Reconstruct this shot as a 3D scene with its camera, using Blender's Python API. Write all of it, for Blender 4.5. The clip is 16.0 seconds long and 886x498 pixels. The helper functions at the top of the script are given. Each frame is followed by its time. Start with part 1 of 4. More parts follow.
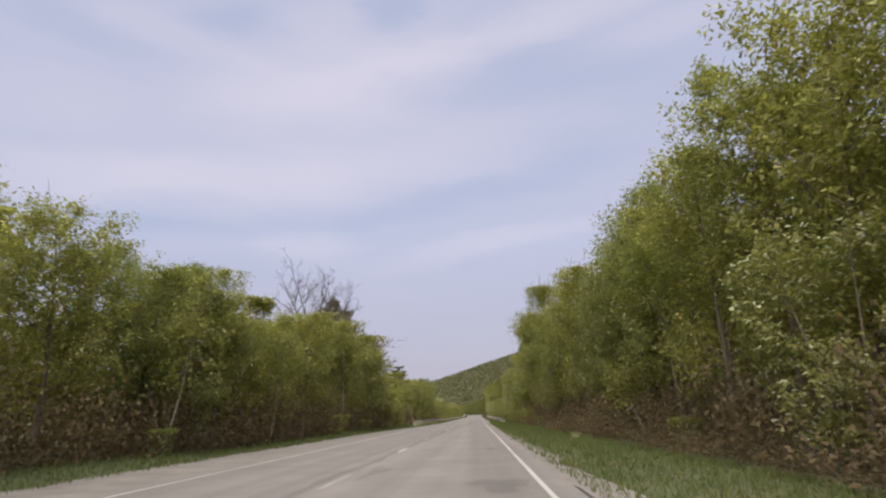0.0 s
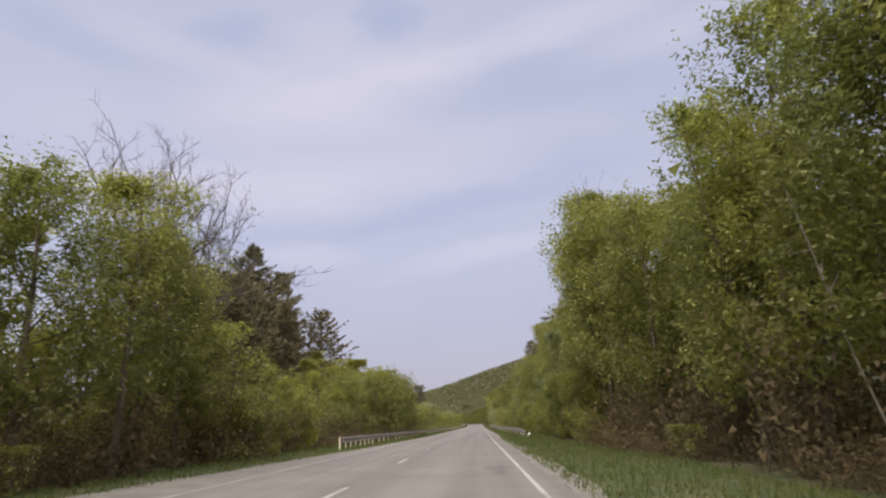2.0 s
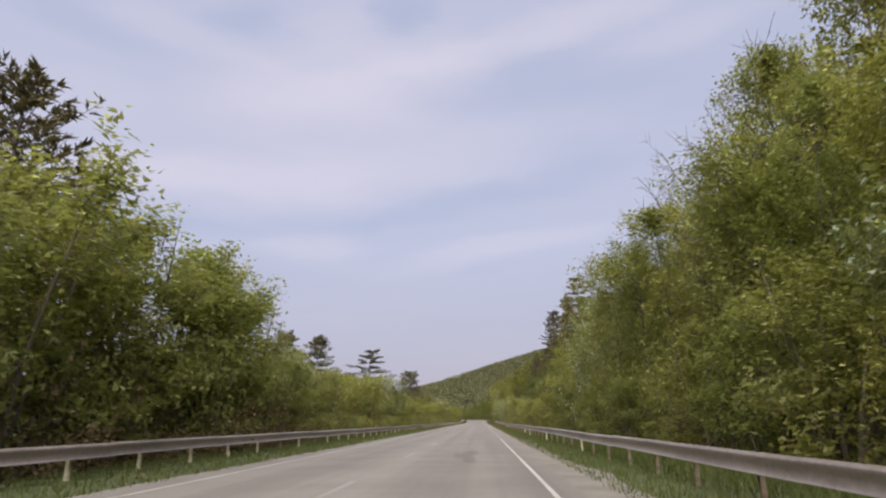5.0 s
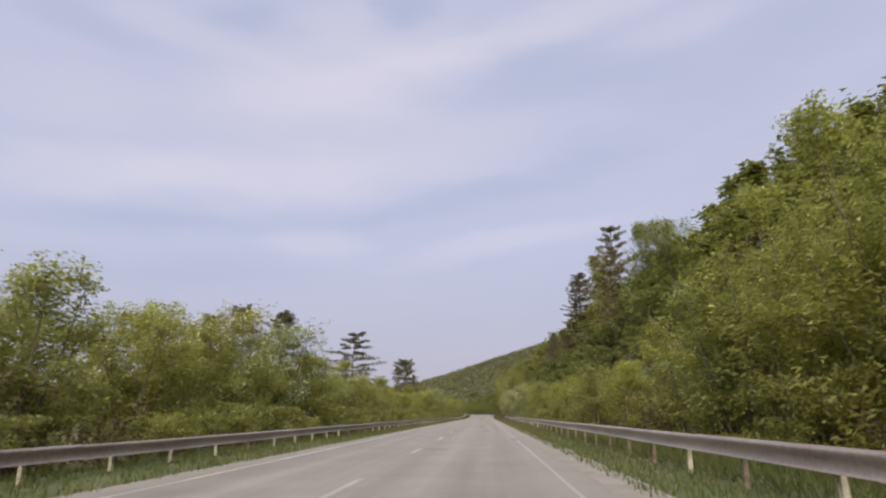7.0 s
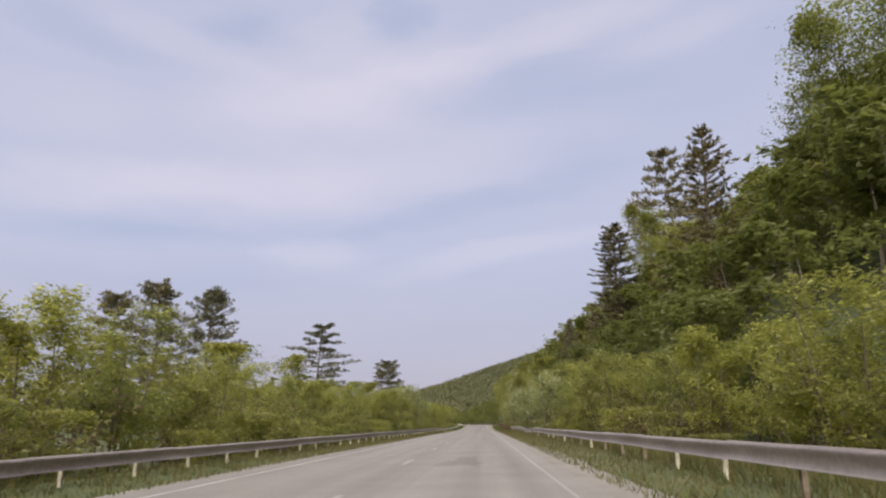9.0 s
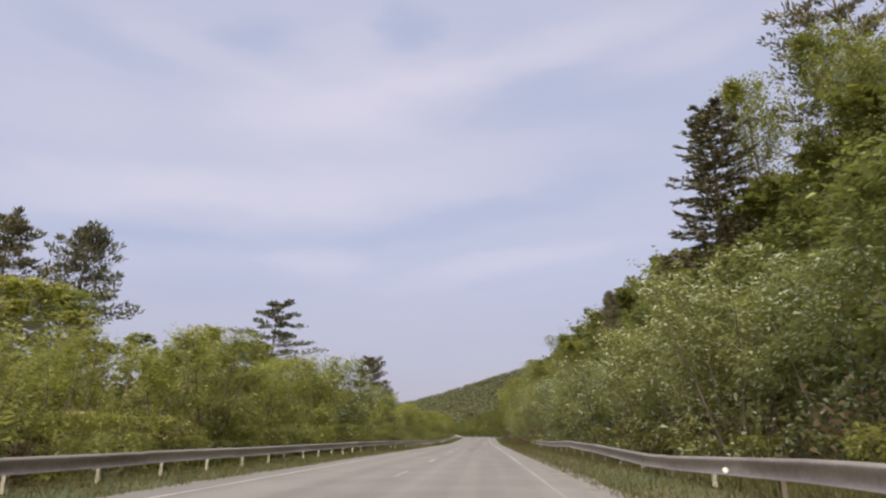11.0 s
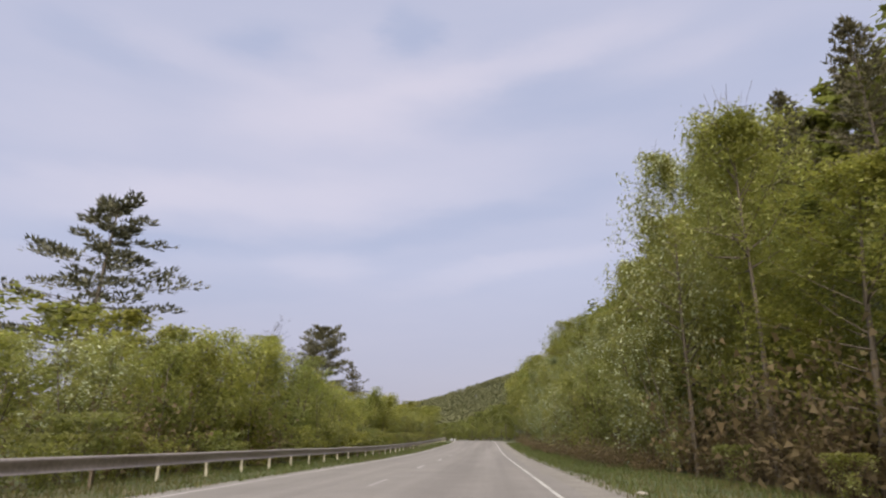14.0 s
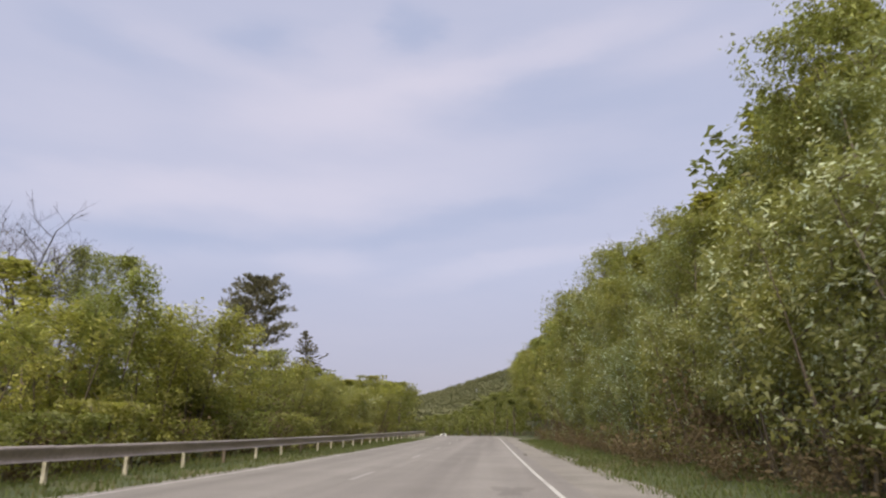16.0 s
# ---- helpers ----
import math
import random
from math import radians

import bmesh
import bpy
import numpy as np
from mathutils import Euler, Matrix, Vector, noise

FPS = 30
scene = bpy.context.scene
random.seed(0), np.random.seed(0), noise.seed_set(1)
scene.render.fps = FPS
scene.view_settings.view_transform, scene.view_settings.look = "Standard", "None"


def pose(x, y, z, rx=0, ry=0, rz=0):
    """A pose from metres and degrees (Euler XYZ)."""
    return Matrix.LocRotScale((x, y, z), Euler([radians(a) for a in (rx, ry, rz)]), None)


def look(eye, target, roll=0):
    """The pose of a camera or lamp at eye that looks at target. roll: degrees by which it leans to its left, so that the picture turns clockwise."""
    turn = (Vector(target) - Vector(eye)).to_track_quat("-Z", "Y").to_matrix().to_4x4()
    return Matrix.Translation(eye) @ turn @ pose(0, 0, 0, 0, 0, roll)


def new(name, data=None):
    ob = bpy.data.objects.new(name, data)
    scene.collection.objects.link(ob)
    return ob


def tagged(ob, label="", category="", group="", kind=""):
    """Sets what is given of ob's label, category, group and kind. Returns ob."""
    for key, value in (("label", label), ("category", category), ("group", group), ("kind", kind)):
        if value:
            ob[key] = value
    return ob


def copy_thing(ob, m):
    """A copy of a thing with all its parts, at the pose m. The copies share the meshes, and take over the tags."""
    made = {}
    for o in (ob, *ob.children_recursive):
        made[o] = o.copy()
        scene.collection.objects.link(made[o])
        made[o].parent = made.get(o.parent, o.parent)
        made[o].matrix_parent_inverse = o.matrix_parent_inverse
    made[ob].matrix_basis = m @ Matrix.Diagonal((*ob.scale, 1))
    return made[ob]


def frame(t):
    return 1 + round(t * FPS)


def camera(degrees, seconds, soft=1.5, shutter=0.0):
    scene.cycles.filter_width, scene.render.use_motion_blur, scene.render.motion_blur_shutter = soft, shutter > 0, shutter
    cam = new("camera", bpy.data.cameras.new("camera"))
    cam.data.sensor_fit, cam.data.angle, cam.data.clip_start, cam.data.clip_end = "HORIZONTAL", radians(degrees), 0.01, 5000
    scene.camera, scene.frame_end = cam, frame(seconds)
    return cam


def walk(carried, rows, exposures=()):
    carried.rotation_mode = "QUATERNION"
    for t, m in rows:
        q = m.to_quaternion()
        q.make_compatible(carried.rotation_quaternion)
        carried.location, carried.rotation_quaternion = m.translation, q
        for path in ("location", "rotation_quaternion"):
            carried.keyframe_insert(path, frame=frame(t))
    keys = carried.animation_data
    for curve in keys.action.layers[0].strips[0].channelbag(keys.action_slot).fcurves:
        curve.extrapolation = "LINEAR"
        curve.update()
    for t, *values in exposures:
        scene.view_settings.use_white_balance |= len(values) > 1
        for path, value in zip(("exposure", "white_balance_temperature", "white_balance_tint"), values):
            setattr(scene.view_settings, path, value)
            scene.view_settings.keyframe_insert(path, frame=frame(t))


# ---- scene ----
cam = camera(70.0, 16.0, soft=2.25, shutter=0.05)
PATH = [
    (0, (0.000, 0.000, 1.250), (-0.451, 9.657, 3.807), -1.38),
    (0.5, (0.000, 12.500, 1.250), (-0.472, 22.135, 3.886), -1.23),
    (1, (0.000, 25.000, 1.250), (-0.529, 34.648, 3.827), -0.46),
    (1.5, (0.000, 37.500, 1.250), (-0.495, 47.142, 3.856), -1.58),
    (2, (0.000, 50.000, 1.250), (-0.434, 59.620, 3.946), -1.95),
    (2.5, (0.000, 62.500, 1.250), (-0.509, 72.160, 3.786), 0.01),
    (3, (0.000, 75.000, 1.250), (-0.458, 84.625, 3.923), -1.12),
    (3.5, (0.000, 87.500, 1.250), (-0.577, 97.118, 3.926), -0.43),
    (4, (0.000, 100.000, 1.250), (-0.601, 109.643, 3.830), 0.33),
    (4.5, (0.000, 112.500, 1.250), (-0.566, 122.107, 3.968), 0.07),
    (5, (0.000, 125.000, 1.250), (-0.553, 134.634, 3.874), -0.06),
    (7.5, (0.000, 187.500, 1.250), (-0.620, 197.149, 3.802), -0.54),
    (8, (0.000, 200.000, 1.250), (-0.546, 209.637, 3.865), -0.84),
    (10.5, (0.000, 262.500, 1.250), (-0.611, 272.079, 4.057), -0.72),
    (11, (0.000, 275.000, 1.250), (-0.636, 284.560, 4.114), 0.43),
    (11.5, (0.000, 287.500, 1.250), (-0.671, 297.059, 4.109), 1.21),
    (12, (0.000, 300.000, 1.250), (-0.570, 309.559, 4.133), -0.99),
    (12.5, (0.000, 312.500, 1.250), (-0.635, 322.090, 4.011), 0.04),
    (13, (0.000, 325.000, 1.250), (-0.562, 334.543, 4.184), -1.69),
    (13.5, (0.000, 337.500, 1.250), (-0.608, 347.061, 4.117), -0.20),
    (14, (0.000, 350.000, 1.250), (-0.678, 359.539, 4.175), 0.22),
    (14.5, (0.000, 362.500, 1.250), (-0.637, 372.060, 4.115), -0.25),
    (15, (0.000, 375.000, 1.250), (-0.630, 384.561, 4.111), -1.26),
    (15.5, (0.000, 387.500, 1.250), (-0.601, 397.038, 4.195), -1.58),
    (16, (0.000, 400.000, 1.250), (-0.692, 409.554, 4.121), 0.38),
]
walk(cam, [(t, look(eye, target, roll)) for t, eye, target, roll in PATH], [(0, 0.60), (16, 0.60)])

# ---- world, sun, exposure ----
SUN_EL, SUN_AZ = radians(44), radians(187)   # height; compass turn from +y, clockwise seen from above
world = bpy.data.worlds.new("sky")
scene.world = world
world.use_nodes = True
wn, wl = world.node_tree.nodes, world.node_tree.links
wn.clear()


def wnode(kind, **inputs):
    n = wn.new(kind)
    for k, v in inputs.items():
        n.inputs[k].default_value = v
    return n


def wmath(op, a, b=None):
    n = wn.new("ShaderNodeMath")
    n.operation = op
    for i, v in enumerate((a, b)):
        if v is None:
            continue
        if isinstance(v, (int, float)):
            n.inputs[i].default_value = v
        else:
            wl.new(v, n.inputs[i])
    return n.outputs[0]


sky = wn.new("ShaderNodeTexSky")
sky.sky_type = "NISHITA"
sky.sun_disc = False
sky.sun_elevation, sky.sun_rotation = SUN_EL, SUN_AZ
sky.air_density, sky.dust_density = 1.0, 2.0
coord = wn.new("ShaderNodeTexCoord")
sep = wn.new("ShaderNodeSeparateXYZ")
wl.new(coord.outputs["Generated"], sep.inputs[0])
# the sky as a chart: heading right of +y and height over the horizon, in degrees
heading = wmath("MULTIPLY", wmath("ARCTAN2", sep.outputs["X"], sep.outputs["Y"]), 57.2958)
height = wmath("MULTIPLY", wmath("ARCSINE", sep.outputs["Z"]), 57.2958)
chart = wn.new("ShaderNodeCombineXYZ")
wl.new(heading, chart.inputs[0])
wl.new(height, chart.inputs[1])


def wvec(op, a, b):
    n = wn.new("ShaderNodeVectorMath")
    n.operation = op
    for i, v in enumerate((a, b)):
        if isinstance(v, tuple):
            n.inputs[i].default_value = v
        else:
            wl.new(v, n.inputs[i])
    return n.outputs[0]


def wnoise(stretch, source, scale, detail, rough, out="Fac"):
    n = wnode("ShaderNodeTexNoise", Scale=scale, Detail=detail, Roughness=rough)
    wl.new(wvec("MULTIPLY", source, stretch), n.inputs["Vector"])
    return n.outputs[out]


# edges are torn by a small drift of the chart
drift = wvec("SUBTRACT", wnoise((0.05, 0.15, 1), chart.outputs[0], 1.6, 5.0, 0.6, "Color"), (0.5, 0.5, 0.5))
torn = wvec("ADD", chart.outputs[0], wvec("MULTIPLY", drift, (9.0, 3.2, 0.0)))


def veil_patch(az, el, wide, tall, tilt, gain):
    """A long soft patch of thin cloud (or a clear lane, where gain is below 0) at one place of the sky."""
    at = wn.new("ShaderNodeMapping")
    at.vector_type = "TEXTURE"
    at.inputs["Location"].default_value = (az, el, 0)
    at.inputs["Rotation"].default_value = (0, 0, radians(tilt))
    at.inputs["Scale"].default_value = (wide, tall, 1)
    wl.new(torn, at.inputs[0])
    far = wn.new("ShaderNodeVectorMath")
    far.operation = "LENGTH"
    wl.new(at.outputs[0], far.inputs[0])
    soft = wn.new("ShaderNodeMapRange")
    soft.interpolation_type = "SMOOTHERSTEP"
    soft.inputs["From Min"].default_value, soft.inputs["From Max"].default_value = 1.55, 0.0
    soft.inputs["To Min"].default_value, soft.inputs["To Max"].default_value = 0.0, gain
    wl.new(far.outputs["Value"], soft.inputs["Value"])
    return soft.outputs[0]


streak = wnoise((2.2, 2.2, 9.0), coord.outputs["Generated"], 1.6, 5.0, 0.55)
cover = wmath("ADD", wmath("MULTIPLY", streak, 0.34), 0.13)
for row in ((-13.4, 29.5, 13.6, 4.3, 10, 0.55), (-28.8, 31.5, 7.9, 1.9, -9, 0.26), (-17.3, 20.7, 16.6, 2.7, 4, 0.45), (-34.4, 19.2, 10.6, 2.0, 7, 0.45),
            (-15.4, 25.2, 21.5, 5.8, 3, 0.22), (-37.2, 24.5, 8.0, 3.8, 5, 0.18), (-22.9, 33.6, 4.5, 1.4, 9, -0.25), (-8.1, 35.8, 2.9, 2.2, 2, -0.38),
            (-36.9, 30.7, 6.1, 1.9, -9, -0.25), (-13.6, 34.3, 2.1, 3.9, -63, 0.20), (5.5, 33.3, 16.4, 1.7, 9, 0.50), (18.5, 31.7, 9.8, 1.5, 9, 0.18),
            (7.7, 29.1, 10.3, 2.9, 3, -0.30), (20.9, 27.2, 8.1, 3.2, -3, -0.15)):
    cover = wmath("ADD", cover, veil_patch(*row[:5], row[5] * 0.8))
for row in ((3.3, 24.9, 12.4, 2.7, 6, 0.14), (3.1, 20.4, 13.7, 1.3, 7, -0.25), (2.4, 15.2, 13.4, 1.0, 8, 0.30), (-14.7, 15.1, 4.3, 1.9, 2, 0.30),
            (-29.3, 15.9, 11.7, 1.2, 4, -0.30), (-8.2, 17.7, 8.5, 1.0, 6, -0.20), (30.0, 29.8, 6.7, 2.5, -7, -0.15), (-25.9, 12.5, 11.6, 1.4, 4, -0.12)):
    cover = wmath("ADD", cover, veil_patch(*row[:5], row[5] * 0.8))
ramp = wn.new("ShaderNodeValToRGB")
ramp.color_ramp.elements[0].position, ramp.color_ramp.elements[0].color = 0.0, (0.436, 0.478, 0.650, 1)
ramp.color_ramp.elements[1].position, ramp.color_ramp.elements[1].color = 1.0, (0.690, 0.652, 0.764, 1)
wl.new(cover, ramp.inputs[0])
# dusky haze low over the land
dusk = wn.new("ShaderNodeValToRGB")
for e, (p, c) in zip((dusk.color_ramp.elements[0], dusk.color_ramp.elements[1]), ((0.0, (0.86, 0.77, 0.74, 1)), (1.0, (1, 1, 1, 1)))):
    e.position, e.color = p, c
wl.new(wmath("DIVIDE", height, 15.0), dusk.inputs[0])
tint = wn.new("ShaderNodeMix")
tint.data_type, tint.blend_type = "RGBA", "MULTIPLY"
tint.inputs[0].default_value = 1.0
wl.new(ramp.outputs[0], tint.inputs[6])
wl.new(dusk.outputs[0], tint.inputs[7])
blue = wnode("ShaderNodeBackground", Strength=0.072)
wl.new(sky.outputs[0], blue.inputs[0])
veil = wnode("ShaderNodeBackground", Strength=0.74)
wl.new(tint.outputs[2], veil.inputs[0])
# a thin overcast is brighter overhead than low down
overhead = wn.new("ShaderNodeMapRange")
overhead.interpolation_type = "SMOOTHSTEP"
overhead.inputs["From Min"].default_value, overhead.inputs["From Max"].default_value = 38.0, 90.0
overhead.inputs["To Min"].default_value, overhead.inputs["To Max"].default_value = 0.74, 1.5
wl.new(height, overhead.inputs["Value"])
wl.new(overhead.outputs[0], veil.inputs["Strength"])
both = wnode("ShaderNodeMixShader", Fac=0.88)
wl.new(blue.outputs[0], both.inputs[1])
wl.new(veil.outputs[0], both.inputs[2])
wout = wn.new("ShaderNodeOutputWorld")
wl.new(both.outputs[0], wout.inputs[0])

sun = new("sun", bpy.data.lights.new("sun", "SUN"))
sun.data.energy, sun.data.angle, sun.data.color = 4.1, radians(70.0), (1.0, 0.90, 0.72)
SUN_WAY = Vector((math.sin(SUN_AZ) * math.cos(SUN_EL), math.cos(SUN_AZ) * math.cos(SUN_EL), math.sin(SUN_EL)))
sun.matrix_world = look((0, 0, 60), Vector((0, 0, 60)) - SUN_WAY)


# ---- materials ----
def material(name):
    m = bpy.data.materials.new(name)
    m.use_nodes = True
    nt = m.node_tree
    return m, nt.nodes, nt.links, nt.nodes["Principled BSDF"]


def noise_node(nodes, links, scale, detail=4.0, rough=0.55, stretch=None, space="Object"):
    tc = nodes.new("ShaderNodeTexCoord")
    n = nodes.new("ShaderNodeTexNoise")
    n.inputs["Scale"].default_value, n.inputs["Detail"].default_value, n.inputs["Roughness"].default_value = scale, detail, rough
    src = tc.outputs[space]
    if stretch:
        mp = nodes.new("ShaderNodeMapping")
        mp.inputs["Scale"].default_value = stretch
        links.new(src, mp.inputs[0])
        src = mp.outputs[0]
    links.new(src, n.inputs["Vector"])
    return n.outputs["Fac"]


def ramp_node(nodes, links, fac, *stops):
    r = nodes.new("ShaderNodeValToRGB")
    while len(r.color_ramp.elements) < len(stops):
        r.color_ramp.elements.new(0.5)
    for e, (p, c) in zip(r.color_ramp.elements, stops):
        e.position, e.color = p, (*c, 1)
    links.new(fac, r.inputs[0])
    return r.outputs[0]


def mix_node(nodes, links, fac, a, b, how="MIX"):
    m = nodes.new("ShaderNodeMix")
    m.data_type, m.blend_type = "RGBA", how
    for socket, v in ((m.inputs[0], fac), (m.inputs[6], a), (m.inputs[7], b)):
        if isinstance(v, (int, float)):
            socket.default_value = v
        elif isinstance(v, tuple):
            socket.default_value = (*v, 1)
        else:
            links.new(v, socket)
    return m.outputs[2]


def math_node(nodes, links, op, a, b):
    n = nodes.new("ShaderNodeMath")
    n.operation = op
    for i, v in enumerate((a, b)):
        if isinstance(v, (int, float)):
            n.inputs[i].default_value = v
        else:
            links.new(v, n.inputs[i])
    return n.outputs[0]


def bump_node(nodes, links, height, bsdf, strength, distance):
    b = nodes.new("ShaderNodeBump")
    b.inputs["Strength"].default_value, b.inputs["Distance"].default_value = strength, distance
    links.new(height, b.inputs["Height"])
    links.new(b.outputs[0], bsdf.inputs["Normal"])


def surface(name, dark, light, scale, rough=0.8, metal=0.0, fine=12.0, bump=0.2, stretch=None):
    m, nodes, links, bsdf = material(name)
    big = noise_node(nodes, links, scale, stretch=stretch)
    small = noise_node(nodes, links, scale * fine, 3.0)
    mixed = math_node(nodes, links, "ADD", math_node(nodes, links, "MULTIPLY", big, 0.65), math_node(nodes, links, "MULTIPLY", small, 0.35))
    links.new(ramp_node(nodes, links, mixed, (0.36, dark), (0.64, light)), bsdf.inputs["Base Color"])
    bsdf.inputs["Roughness"].default_value, bsdf.inputs["Metallic"].default_value = rough, metal
    bump_node(nodes, links, small, bsdf, bump, 0.02)
    return m


def foliage(name, dark, light, pale, see=0.3, gloss=0.45, share=0.03):
    """Leaves: hue by tree and by leaf, some light through them. A share takes the colour pale, on broad leaves a
    painted glint.
    """
    m, nodes, links, bsdf = material(name)
    info, geo = nodes.new("ShaderNodeObjectInfo"), nodes.new("ShaderNodeNewGeometry")
    leaf = ramp_node(nodes, links, geo.outputs["Random Per Island"], (0.0, dark), (0.6, light), (1 - share, light), (1 - share / 2, pale))
    tree = ramp_node(nodes, links, info.outputs["Random"], (0.0, (0.82, 0.88, 0.9)), (0.5, (1, 1, 1)), (1.0, (1.1, 1.06, 0.9)))
    patch = noise_node(nodes, links, 0.5, 2.0)
    spread = ramp_node(nodes, links, patch, (0.3, (0.86, 0.9, 0.9)), (0.7, (1.1, 1.08, 0.95)))
    col = mix_node(nodes, links, 1.0, mix_node(nodes, links, 1.0, leaf, tree, "MULTIPLY"), spread, "MULTIPLY")
    links.new(mix_node(nodes, links, 1.0, col, (1.09, 1.05, 0.98), "MULTIPLY"), bsdf.inputs["Base Color"])
    bsdf.inputs["Roughness"].default_value = gloss
    bsdf.inputs["Specular IOR Level"].default_value = 0.5
    thin = nodes.new("ShaderNodeBsdfTranslucent")
    links.new(mix_node(nodes, links, 1.0, col, (1.3, 1.35, 1.2), "MULTIPLY"), thin.inputs[0])
    mixed = nodes.new("ShaderNodeMixShader")
    mixed.inputs[0].default_value = see
    links.new(bsdf.outputs[0], mixed.inputs[1])
    links.new(thin.outputs[0], mixed.inputs[2])
    links.new(mixed.outputs[0], nodes["Material Output"].inputs[0])
    return m


# the pale leaves among the greens are sunlit sparkle put into the colour
LEAF = foliage("leaf_green", (0.158, 0.150, 0.042), (0.222, 0.230, 0.068), (0.5, 0.5, 0.24), 0.6, 0.45, 0.075)
LEAF_DEEP = foliage("leaf_deep_green", (0.136, 0.130, 0.036), (0.194, 0.202, 0.058), (0.46, 0.46, 0.22), 0.6)
LEAF_YOUNG = foliage("leaf_young_green", (0.172, 0.168, 0.042), (0.248, 0.258, 0.072), (0.52, 0.52, 0.22), 0.6, 0.45, 0.06)
WOOD_LEAF = foliage("woodland_leaf", (0.162, 0.152, 0.044), (0.226, 0.231, 0.070), (0.24, 0.25, 0.055), 0.58)
WOOD_DEEP = foliage("woodland_deep_leaf", (0.110, 0.112, 0.034), (0.158, 0.172, 0.053), (0.19, 0.2, 0.05), 0.5)
# silvery green; its near-white fifth of leaves is painted glint
LEAF_SILVER_GLINT = foliage("leaf_silver_glint_green", (0.158, 0.161, 0.056), (0.226, 0.234, 0.087), (0.57, 0.612, 0.525), 0.58, 0.5, 0.19)
LEAF_BUD = foliage("leaf_bud_brown", (0.07, 0.055, 0.035), (0.12, 0.10, 0.055), (0.2, 0.18, 0.1), 0.2, 0.6)
LEAF_DRY = foliage("leaf_dry_brown", (0.118, 0.080, 0.044), (0.158, 0.112, 0.063), (0.17, 0.135, 0.07), 0.45, 0.8)
NEEDLE = foliage("needle_dark_green", (0.078, 0.068, 0.040), (0.140, 0.124, 0.070), (0.17, 0.155, 0.085), 0.15, 0.6)
NEEDLE_BROWN = foliage("needle_brown", (0.080, 0.071, 0.042), (0.132, 0.115, 0.066), (0.15, 0.13, 0.08), 0.2, 0.7)
NEEDLE_BLUE = foliage("needle_grey_green", (0.068, 0.064, 0.042), (0.125, 0.116, 0.072), (0.15, 0.14, 0.09), 0.15, 0.6)
GRASS = foliage("grass_blade", (0.056, 0.074, 0.020), (0.076, 0.098, 0.028), (0.112, 0.116, 0.046), 0.3, 0.8)
GRASS_DULL = foliage("grass_blade_dull", (0.078, 0.071, 0.026), (0.102, 0.093, 0.036), (0.14, 0.12, 0.06), 0.3, 0.8)
STRAW = foliage("grass_straw", (0.30, 0.27, 0.17), (0.42, 0.38, 0.26), (0.5, 0.46, 0.34), 0.3, 0.8)
# lighter and greyer than the near leaves: distance haze mixed into the colour
FAR_LEAF = foliage("far_woods_leaf", (0.112, 0.114, 0.062), (0.132, 0.134, 0.072), (0.135, 0.136, 0.07), 0.3, 0.9)
BARK = surface("bark_brown", (0.07, 0.056, 0.042), (0.17, 0.14, 0.11), 3.0, 0.9, stretch=(1, 1, 0.2))
BARK_PALE = surface("bark_pale", (0.08, 0.066, 0.052), (0.25, 0.22, 0.185), 4.0, 0.8, stretch=(1, 1, 0.6))
TWIG = surface("twig_grey", (0.042, 0.034, 0.031), (0.095, 0.078, 0.068), 2.0, 0.9)
TWIG_BROWN = surface("twig_brown", (0.06, 0.04, 0.025), (0.13, 0.09, 0.055), 2.0, 0.9)


def ground_material():
    m, nodes, links, bsdf = material("forest_ground")
    big, mid, small = noise_node(nodes, links, 0.08), noise_node(nodes, links, 0.7), noise_node(nodes, links, 9.0, 5.0)
    green = ramp_node(nodes, links, mid, (0.3, (0.043, 0.056, 0.018)), (0.7, (0.076, 0.092, 0.031)))
    litter = ramp_node(nodes, links, small, (0.3, (0.07, 0.05, 0.025)), (0.7, (0.17, 0.13, 0.07)))
    pick = math_node(nodes, links, "ADD", math_node(nodes, links, "MULTIPLY", big, 0.6), math_node(nodes, links, "MULTIPLY", mid, 0.5))
    pick = ramp_node(nodes, links, pick, (0.54, (0, 0, 0)), (0.76, (1, 1, 1)))
    links.new(mix_node(nodes, links, pick, green, litter), bsdf.inputs["Base Color"])
    bsdf.inputs["Roughness"].default_value = 0.95
    bump_node(nodes, links, small, bsdf, 0.5, 0.06)
    return m


def asphalt_material(name, dark, light):
    """Old worn asphalt: stone grain, long wheel tracks, stains."""
    m, nodes, links, bsdf = material(name)
    grain, stain = noise_node(nodes, links, 60.0, 3.0), noise_node(nodes, links, 0.45, 5.0)
    track = noise_node(nodes, links, 1.0, 3.0, stretch=(0.9, 0.012, 1))
    base = ramp_node(nodes, links, track, (0.35, dark), (0.65, light))
    base = mix_node(nodes, links, 0.5, base, ramp_node(nodes, links, stain, (0.3, (0.72, 0.71, 0.70)), (0.7, (1.12, 1.12, 1.12))), "MULTIPLY")
    base = mix_node(nodes, links, 0.7, base, ramp_node(nodes, links, grain, (0.3, (0.7, 0.7, 0.7)), (0.7, (1.25, 1.24, 1.22))), "MULTIPLY")
    links.new(base, bsdf.inputs["Base Color"])
    bsdf.inputs["Roughness"].default_value = 0.85
    bump_node(nodes, links, grain, bsdf, 0.35, 0.006)
    return m


